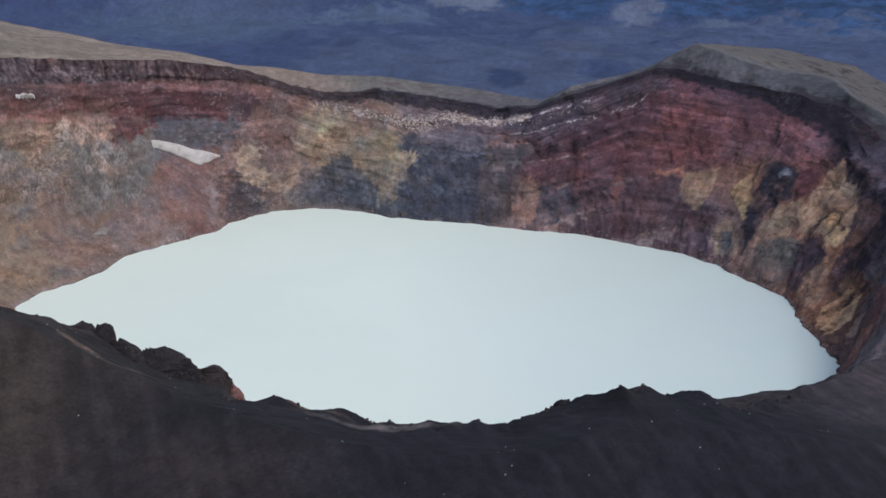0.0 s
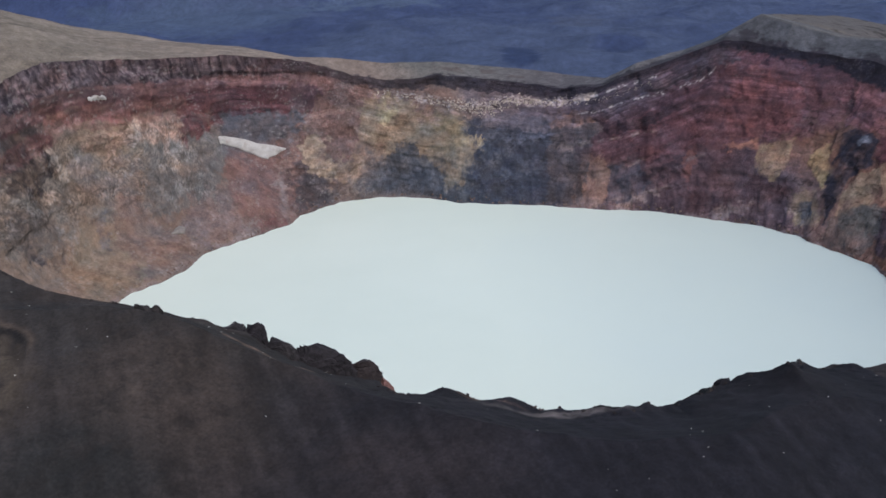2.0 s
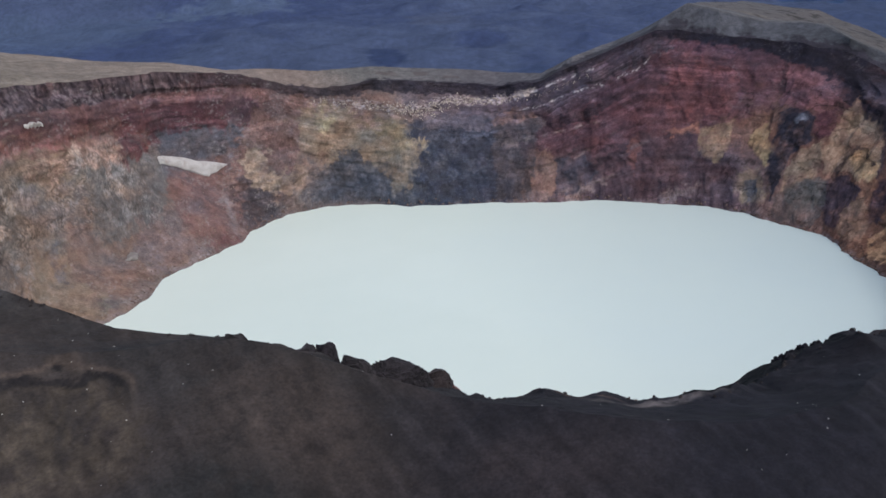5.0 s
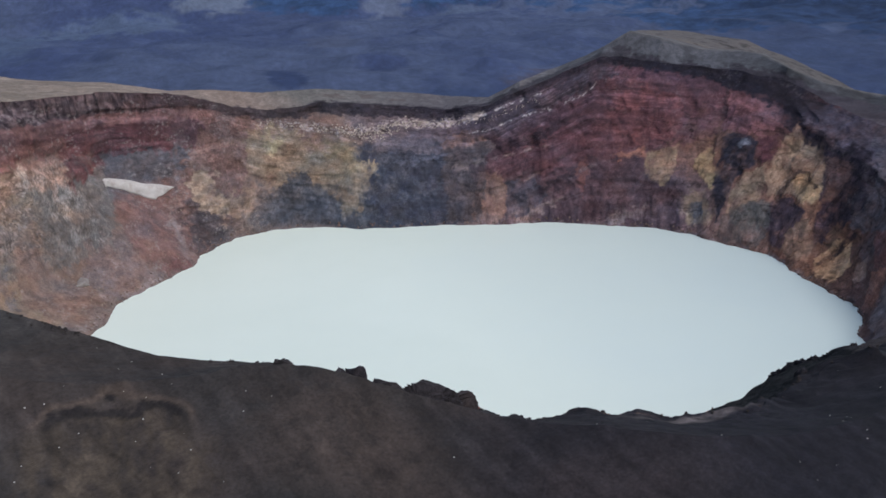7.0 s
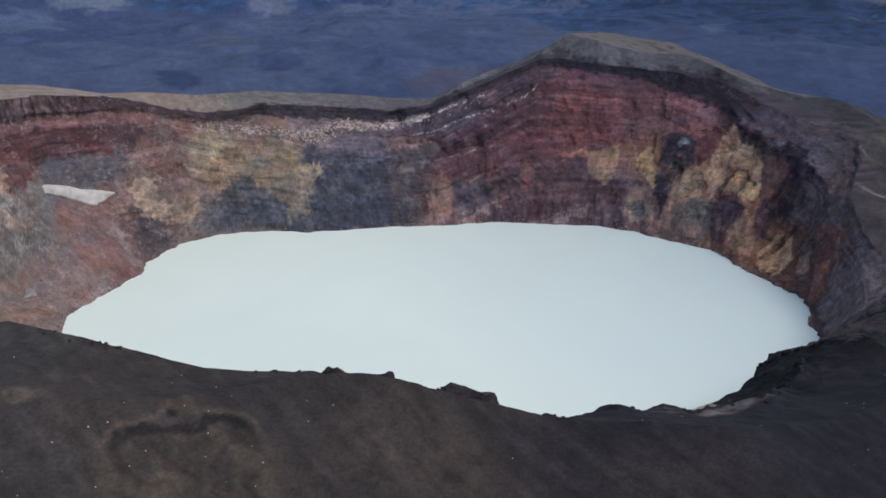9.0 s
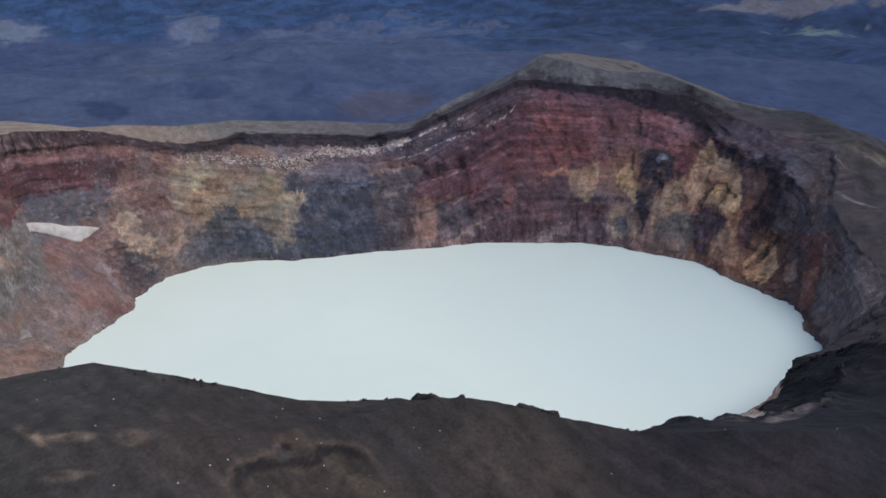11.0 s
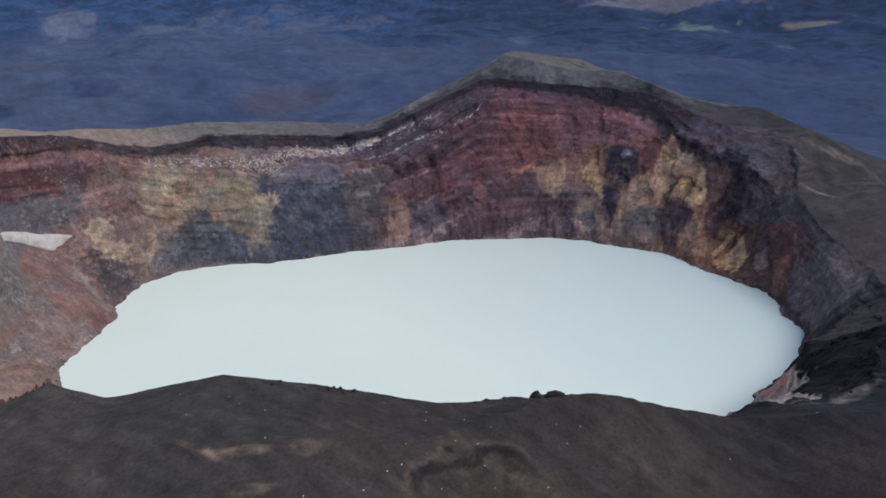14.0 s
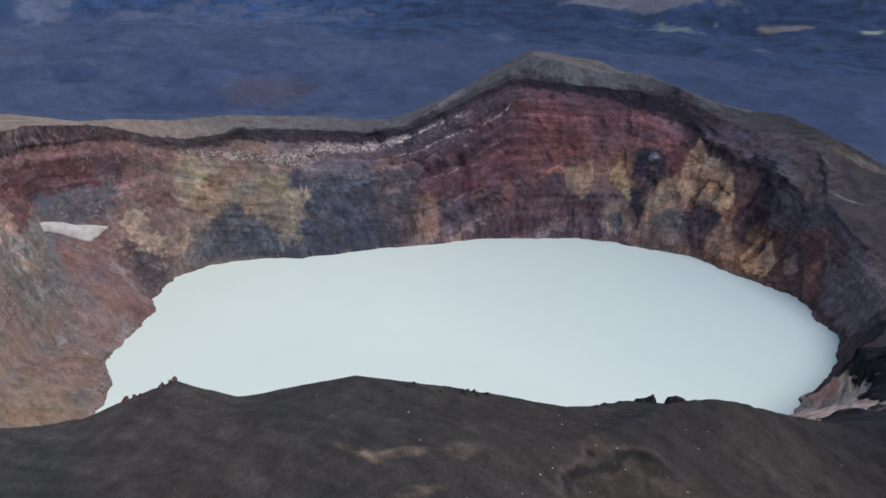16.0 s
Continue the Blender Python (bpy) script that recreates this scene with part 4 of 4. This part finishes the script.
    out += ((0.85 - 0.2 * step(46, 50, d) * (1 - step(64, 70, d))) * lip)[:, None] * (dark - out)
    # the summit's lit crest line painted paler, browner ash with dark tufts behind it, and tan runnels on the flank
    # beside it
    crest = np.exp(-((u - 5.0 + 0.03 * fine) / 0.07) ** 2) * step(12, 18, d) * (1 - step(50, 56, d))
    out += (0.5 * crest.clip(0, 1))[:, None] * (linear((108, 104, 101)) - out)
    behind = step(5.04, 5.12, u) * (1 - step(6.2, 6.8, u)) * step(16, 24, d) * (1 - step(54, 64, d))
    out += (0.7 * behind)[:, None] * (linear((92, 84, 80)) - out)
    out *= 1 - (0.55 * behind * step(0.42, 0.6, fbm(x / 6, y / 6, 1 + 0 * z, 3)))[:, None]
    wash = step(0.2, 0.7, fbm((x - 0.6 * y) / 30, (x * 0.6 + y) / 6, 2 + 0 * z, 4)) * step(-26, -10, d) * (1 - step(4, 10, d))
    out += (0.25 * wash)[:, None] * (linear((84, 76, 70)) - out)
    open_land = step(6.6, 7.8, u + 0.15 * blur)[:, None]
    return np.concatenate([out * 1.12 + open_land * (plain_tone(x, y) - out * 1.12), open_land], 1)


def sheet(name, deg, u, tone, material):
    """A closed ring of land from the angles and the profile numbers given."""
    dd, uu = np.meshgrid(deg, u)
    p = surface(dd, uu).reshape(-1, 3)
    cols, rows = len(deg), len(u)
    i = np.arange(cols)
    j = np.arange(rows - 1)[:, None] * cols
    nxt = (i + 1) % cols
    quads = np.stack([j + i, j + cols + i, j + cols + nxt, j + nxt], -1).reshape(-1, 4)
    me = bpy.data.meshes.new(name)
    me.vertices.add(len(p))
    me.vertices.foreach_set("co", p.ravel().astype(np.float32))
    me.loops.add(quads.size)
    me.loops.foreach_set("vertex_index", quads.ravel().astype(np.int32)[::-1].copy())
    me.polygons.add(len(quads))
    me.polygons.foreach_set("loop_start", np.arange(0, quads.size, 4, dtype=np.int32))
    me.update(calc_edges=True)
    t = tone(dd.ravel(), p, uu.ravel())
    if t.shape[1] == 3:
        t = np.concatenate([t, np.ones((len(t), 1))], 1)
    me.color_attributes.new("tone", "FLOAT_COLOR", "POINT").data.foreach_set("color", t.ravel().astype(np.float32))
    me.materials.append(material)
    return new(name, me)


FAR_DEG, NEAR_DEG = np.concatenate([np.arange(-46, -26, 0.25), np.arange(-26, 130, 0.15), np.arange(130, 186, 0.2)]), np.concatenate([np.arange(186, 226, 0.15), np.arange(226, 241, 0.08), np.arange(241, 314, 0.15)])
ALL_DEG = np.concatenate([FAR_DEG, NEAR_DEG])


def wall_tones(deg, p, u):
    return wall_tone(deg, p, p[:, 2] / ring(deg, RIM_A, EDGE_Z))


wall_rows = np.concatenate([np.linspace(0, 1, 5)[:-1], np.linspace(1, 4, 176)])
ground_rows = np.concatenate([np.linspace(4, 5, 71)[:-1], np.linspace(5, 6, 131)[:-1], np.linspace(6, 9, 41)[:-1], np.linspace(9, 12, 110)[:-1], np.linspace(12, 13, 6)])
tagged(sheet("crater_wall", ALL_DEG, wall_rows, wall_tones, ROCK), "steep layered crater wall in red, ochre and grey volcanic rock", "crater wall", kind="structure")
tagged(sheet("ground", ALL_DEG, ground_rows, ground_tone, GROUND), "bare volcanic ash slopes falling to a distant plain painted haze-blue", "ground", kind="structure")


def lake():
    deg = np.arange(0, 360, 1.0)
    r = ring(deg, SHORE_A, SHORE_R) + 6
    bm = bmesh.new()
    rings = []
    for k in (0.25, 0.5, 0.75, 1.0):
        rings.append([bm.verts.new((CX + a * k * math.cos(radians(d)), CY + a * k * math.sin(radians(d)), 0)) for d, a in zip(deg, r)])
    mid = bm.verts.new((CX, CY, 0))
    for i in range(360):
        j = (i + 1) % 360
        bm.faces.new((mid, rings[0][i], rings[0][j]))
        for a, b in zip(rings, rings[1:]):
            bm.faces.new((a[i], b[i], b[j], a[j]))
    me = bpy.data.meshes.new("water")
    bm.to_mesh(me)
    bm.free()
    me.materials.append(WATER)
    return tagged(new("water", me), "opaque pale turquoise acid lake filling the crater", "lake", kind="structure")


lake()


def snow_patch(upper, lower, material, label):
    """Old snow lying on the wall between an upper and a lower edge, each of them angles and profile numbers."""
    n, m = 48, 12
    s, q = np.meshgrid(np.linspace(0, 1, n), np.linspace(0, 1, m))
    deg = upper[0][0] + (upper[-1][0] - upper[0][0]) * s
    top, foot = (np.interp(-deg, [-e[0] for e in edge], [e[1] for e in edge]) + 0.008 * np.sin(s * k) for edge, k in ((upper, 17), (lower, 29)))
    p = surface(deg, top + (foot - top) * q)
    bulge = 0.5 + 1.6 * np.sin(np.pi * np.clip(q, 0.02, 0.98)) * np.sin(np.pi * np.clip(s, 0.05, 0.95))
    a = np.radians(deg)
    away = np.stack([-np.cos(a), -np.sin(a), 0.9 + 0 * a], -1)
    front = (p + away * bulge[..., None]).reshape(-1, 3)
    back = (p - away * 1.0).reshape(-1, 3)
    bm = bmesh.new()
    f, b = [[bm.verts.new(c) for c in side] for side in (front, back)]
    for j in range(m - 1):
        for i in range(n - 1):
            k = (j * n + i, j * n + i + 1, (j + 1) * n + i + 1, (j + 1) * n + i)
            bm.faces.new([f[c] for c in k])
            bm.faces.new([b[c] for c in reversed(k)])
    loop = [i for i in range(n)] + [j * n + n - 1 for j in range(1, m)] + [(m - 1) * n + i for i in range(n - 2, -1, -1)] + [j * n for j in range(m - 2, 0, -1)]
    for c, d in zip(loop, loop[1:] + loop[:1]):
        bm.faces.new((f[d], f[c], b[c], b[d]))
    bmesh.ops.recalc_face_normals(bm, faces=bm.faces)
    for face in bm.faces:
        face.smooth = True
    me = bpy.data.meshes.new("snow_patch")
    bm.to_mesh(me)
    bm.free()
    me.materials.append(material)
    return tagged(new("snow_patch", me), label, "snow patch")


snow_patch([(136.3, 2.34), (133.7, 2.35), (130.8, 2.28), (127.3, 2.30)], [(136.3, 2.13), (133.6, 2.06), (131.5, 1.97), (130.2, 1.94), (129, 2.06), (127.3, 2.28)], SNOW, "dirty white snow patch lying above a red scree cone")
snow_patch([(153.1, 1.86), (151.2, 2.01), (150.1, 2.0)], [(153.1, 1.83), (151.4, 1.75), (150.1, 1.92)], GREY_SNOW, "small greyish snow patch at the foot of the scree")
snow_patch([(153.2, 3.575), (151.2, 3.6)], [(153.2, 3.54), (151.2, 3.55)], SNOW, "thin dirty snow streak on a ledge under the rim")


def land_height(x, y):
    """The land's height over a place, and the angle round the lake."""
    deg = math.degrees(math.atan2(y - CY, x - CX)) % 360
    u = np.linspace(1.0, 6.0, 900)
    p = surface(np.full(900, deg), u)
    r = np.hypot(p[:, 0] - CX, p[:, 1] - CY)
    k = int(np.abs(r - math.hypot(x - CX, y - CY)).argmin())
    return float(p[k, 2])


def lump(bm, at, size, seed, detail=3, jag=0.35, turn=0.0):
    """An angular boulder added to a bmesh: a ball cut by flat breaks and roughened."""
    rng = random.Random(seed)
    made = bmesh.ops.create_icosphere(bm, subdivisions=detail, radius=1.0)["verts"]
    cuts = [(Vector((rng.gauss(0, 1), rng.gauss(0, 1), rng.gauss(0, 0.8))).normalized(), rng.uniform(0.5, 0.85)) for _ in range(14)]
    off = Vector((rng.uniform(0, 50), rng.uniform(0, 50), rng.uniform(0, 50)))
    spin = Matrix.Rotation(turn, 4, "Z")
    for v in made:
        c = v.co.copy()
        for n, lim in cuts:
            over = c.dot(n) - lim
            if over > 0:
                c -= n * over
        c *= 1 + jag * noise.fractal(c * 1.7 + off, 1.0, 2.2, 4)
        v.co = spin @ Vector((c.x * size[0], c.y * size[1], c.z * size[2])) + Vector(at)


def rock_mesh(name, lumps, tone):
    bm = bmesh.new()
    for k, (at, size, seed, detail, turn) in enumerate(lumps):
        lump(bm, at, size, seed, detail, 0.35, turn)
    me = bpy.data.meshes.new(name)
    bm.to_mesh(me)
    bm.free()
    p = np.array([v.co[:] for v in me.vertices])
    t = linear(tone)[None, :] * np.exp(0.35 * fbm(p[:, 0] / 1.5, p[:, 1] / 1.5, p[:, 2] / 1.5, 4))[:, None] * 1.25
    me.color_attributes.new("tone", "FLOAT_COLOR", "POINT").data.foreach_set("color", np.concatenate([t, np.ones((len(t), 1))], 1).ravel().astype(np.float32))
    me.materials.append(BASALT)
    return me


def outcrop(a, b, top, width, depth, tone, seed, label):
    """One massive broken crag along the line from a to b, its crown at the height given, its foot under the ash."""
    mid = Vector(((a[0] + b[0]) / 2, (a[1] + b[1]) / 2, top))
    along, half = math.atan2(b[1] - a[1], b[0] - a[0]), math.hypot(b[0] - a[0], b[1] - a[1]) / 2
    rng = random.Random(seed)
    cuts = [(Vector((rng.gauss(0, 1), rng.gauss(0, 1), rng.gauss(0.2, 0.6))).normalized(), rng.uniform(0.78, 1.0)) for _ in range(26)]
    bm = bmesh.new()
    made = bmesh.ops.create_icosphere(bm, subdivisions=5, radius=1.0)["verts"]
    off = Vector((seed * 3.7, seed * 1.3, seed * 2.1))
    for v in made:
        c = Vector([math.copysign(abs(k) ** 0.4, k) for k in v.co])
        for n, lim in cuts:
            over = c.dot(n) - lim
            if over > 0:
                c -= n * over
        p = Vector((c.x * half * 1.15, c.y * width * 0.55, (c.z - 0.8) * depth))
        q = p / 4.0 + off
        p.z += 0.10 * depth * (1 - 2 * abs(noise.noise(q * 0.8))) * max(c.z, 0) + 0.05 * depth * noise.fractal(q * 1.5, 0.8, 2.1, 4)
        p += Vector(noise.turbulence_vector(q * 1.4, 4, True)) * 0.5 + Vector(noise.turbulence_vector(q * 4.1, 3, True)) * 0.5
        v.co = p
    me = bpy.data.meshes.new("rock_outcrop")
    bm.to_mesh(me)
    bm.free()
    p = np.array([v.co[:] for v in me.vertices])
    t = linear(tone)[None, :] * np.exp(0.35 * fbm(p[:, 0] / 1.5, p[:, 1] / 1.5, p[:, 2] / 1.5, 4))[:, None] * 1.25
    me.color_attributes.new("tone", "FLOAT_COLOR", "POINT").data.foreach_set("color", np.concatenate([t, np.ones((len(t), 1))], 1).ravel().astype(np.float32))
    me.materials.append(BASALT)
    ob = new("rock_outcrop", me)
    ob.matrix_basis = Matrix.Translation(mid) @ Matrix.Rotation(along, 4, "Z")
    return tagged(ob, label, "rock outcrop", "crags on the near crater rim")


outcrop((-134, 317), (-120, 332), 93.0, 8, 12, (46, 42, 44), 11, "long low dark lava crag on the crater's edge")
outcrop((-125, 332), (-115, 330), 90.2, 9, 14, (44, 40, 43), 18, "dark jagged lava block standing on the crater's edge")
outcrop((-118, 328), (-102, 321), 86.4, 8, 12, (47, 43, 44), 19, "low dark lava crag between two larger ones")
outcrop((-106, 323), (-83, 322), 83.2, 9, 15, (45, 41, 43), 12, "long dark lava crag above a pink cinder strip")
outcrop((-90, 324), (-75, 332), 74.6, 9, 14, (52, 45, 45), 13, "stepped dark lava crag sloping to the lake")
outcrop((-79, 333), (-71, 330), 67.6, 6, 10, (112, 82, 78), 20, "small reddish lava crag at the end of a row")
outcrop((36, 302), (44, 306), 75.6, 6, 9, (34, 32, 36), 21, "small black lava crag on the crater's edge")
outcrop((-150, 297), (-143, 294), land_height(-146, 295) + 0.6, 5, 4, (46, 42, 42), 16, "small dark block crag on the ash rim")
outcrop((-148, 307), (-144, 305), land_height(-146, 306) + 0.8, 5, 5, (44, 40, 40), 17, "small square dark lava block on the slope")


def jagged_crest(line, count, size, sink, tone, seed, label):
    """A broken row of pointed blocks along a line over the land: the crag, and each block a part of it."""
    rng = random.Random(seed)
    shapes = [rock_mesh("block", [((0, 0, 0), (1, 1, 1), seed * 10 + k, 3, 0)], tone) for k in range(5)]
    crag = new("rock_outcrop")
    crag.location = (*line[0], land_height(*line[0]))
    for k in range(count):
        f = (k + rng.uniform(0.1, 0.9)) / count * (len(line) - 1)
        i = min(int(f), len(line) - 2)
        x, y = (line[i][c] + (line[i + 1][c] - line[i][c]) * (f - i) + rng.gauss(0, 0.4) for c in (0, 1))
        s = size * rng.uniform(0.6, 1.25)
        block = new("block", shapes[k % 5])
        block.parent = crag
        place = Vector((x, y, land_height(x, y) - sink * s)) - crag.location
        block.matrix_basis = Matrix.Translation(place) @ Matrix.Rotation(rng.uniform(0, 6.28), 4, "Z") @ Matrix.Diagonal((s * rng.uniform(0.7, 1.2), s * rng.uniform(0.7, 1.2), s * rng.uniform(1.0, 1.9), 1))
    return tagged(crag, label, "rock outcrop", "crags on the near crater rim")


jagged_crest([(-293, 398), (-284, 391), (-274, 383)], 20, 1.3, 0.25, (112, 82, 74), 60, "row of reddish-brown broken blocks on the dark rim")
jagged_crest([(55, 346), (61, 342), (67, 336), (71, 328)], 26, 1.6, 0.3, (34, 32, 37), 61, "black jagged lava crest on a cliff above the lake")
jagged_crest([(-26, 289), (-16, 291), (-6, 290), (4, 290)], 14, 0.9, 0.3, (96, 82, 76), 62, "row of small brown blocks along the rim")

# loose boulders along the near edge, and pale stones strewn over the near slope
BOULDERS = [rock_mesh("boulder", [((0, 0, 0.15), (0.8, 0.6, 0.55), 300 + k, 2, 0)], (56, 50, 49)) for k in range(4)]
STONES = [rock_mesh("stone", [((0, 0, 0.05), (0.24, 0.2, 0.15), 400 + k, 1, 0)], (190, 184, 178)) for k in range(3)]
chance = random.Random(5)
for k in range(130):
    deg = chance.uniform(234, 305) if k < 90 else chance.gauss(226.8, 1.7)
    u = 4.0 + abs(chance.gauss(0, 0.05))
    at = surface([deg], [u])[0]
    ob = new("boulder", BOULDERS[k % 4])
    s = (chance.uniform(0.4, 1.3) if k % 6 else chance.uniform(1.2, 2.0)) * (1.0 if k < 90 else 0.7)
    ob.matrix_basis = Matrix.Translation(at) @ Matrix.Rotation(chance.uniform(0, 6.28), 4, "Z") @ Matrix.Diagonal((s, s, s * chance.uniform(0.7, 1.2), 1))
    tagged(ob, "dark loose lava boulder on the crater's edge", "boulder", "boulders along the near rim")
for k in range(90):
    at = surface([chance.uniform(216, 300) if k < 48 else chance.uniform(226, 240)], [4.05 + 1.2 * chance.random() if k < 48 else 5.0 + 0.7 * chance.random()])[0]
    ob = new("stone", STONES[k % 3])
    s = chance.uniform(0.6, 1.5)
    ob.matrix_basis = Matrix.Translation(at) @ Matrix.Rotation(chance.uniform(0, 6.28), 4, "Z") @ Matrix.Diagonal((s, s, s, 1))
    tagged(ob, "small pale stone lying on dark scoria", "stone", "pale stones on the near slope")


def rubble(name, spots, tone, label, seed):
    """Small angular blocks strewn on the wall: angle, profile number and size of each, joined, as nobody could count them."""
    rng = random.Random(seed)
    corner = np.array([(x, y, z) for x in (-1, 1) for y in (-1, 1) for z in (-1, 1)], float)
    side = np.array([(0, 1, 3, 2), (4, 6, 7, 5), (0, 4, 5, 1), (2, 3, 7, 6), (0, 2, 6, 4), (1, 5, 7, 3)])
    at = surface(np.array([s[0] for s in spots]), np.array([s[1] for s in spots]))
    verts, faces, tones = [], [], []
    for k, (spot, p) in enumerate(zip(spots, at)):
        turn = np.array(Euler((rng.uniform(-0.6, 0.6), rng.uniform(-0.6, 0.6), rng.uniform(0, 6.28))).to_matrix())
        size = spot[2] * np.array([rng.uniform(0.5, 1.1), rng.uniform(0.5, 1.0), rng.uniform(0.4, 0.9)])
        jitter = np.array([[rng.uniform(-0.3, 0.3) for _ in range(3)] for _ in range(8)])
        verts.append(((corner * rng.uniform(0.7, 1.0) + jitter) * size) @ turn.T + p)
        faces.append(side + 8 * k)
        tones += [(*(linear(tone) * rng.uniform(0.65, 1.25)), 1.0)] * 8
    me = bpy.data.meshes.new(name)
    me.from_pydata(np.concatenate(verts).tolist(), [], np.concatenate(faces).tolist())
    me.color_attributes.new("tone", "FLOAT_COLOR", "POINT").data.foreach_set("color", np.array(tones, np.float32).ravel())
    me.materials.append(ROCK)
    return tagged(new(name, me), label, "rubble", kind="stuff")


def on_wall(deg, part):
    """The profile number at a height on the upper wall, the height as a part of the wall's."""
    low, top = float(ring(deg, RIM_A, HIGH_Z)), float(ring(deg, RIM_A, EDGE_Z))
    return 3 + (part * top - low) / (top - low)


chance = random.Random(21)
pale = [(d, on_wall(d, chance.gauss(float(np.interp(d, RUBBLE_A, RUBBLE_V)), 0.018)), chance.uniform(0.3, 0.8)) for d in [chance.triangular(72, 112, 92) for _ in range(600)]]
pale += [(d, on_wall(d, chance.gauss(0.88, 0.012)), chance.uniform(0.2, 0.4)) for d in [chance.uniform(62, 74) for _ in range(60)]]
rubble("rubble", pale, (176, 160, 148), "band of pale broken blocks under the dark lava sheet", 31)
scree = [(chance.uniform(128, 158), 1.0 + abs(chance.gauss(0, 0.5)), chance.uniform(0.2, 0.6)) for _ in range(350)]
rubble("scree_stones", scree, (130, 112, 100), "loose grey stones strewn over the scree slope", 32)
shore = [(chance.uniform(-25, 168), 1.0 + abs(chance.gauss(0, 0.06)), chance.uniform(0.3, 0.9)) for _ in range(500)]
rubble("shore_rubble", shore, (112, 92, 84), "fallen blocks along the lake's shore", 33)
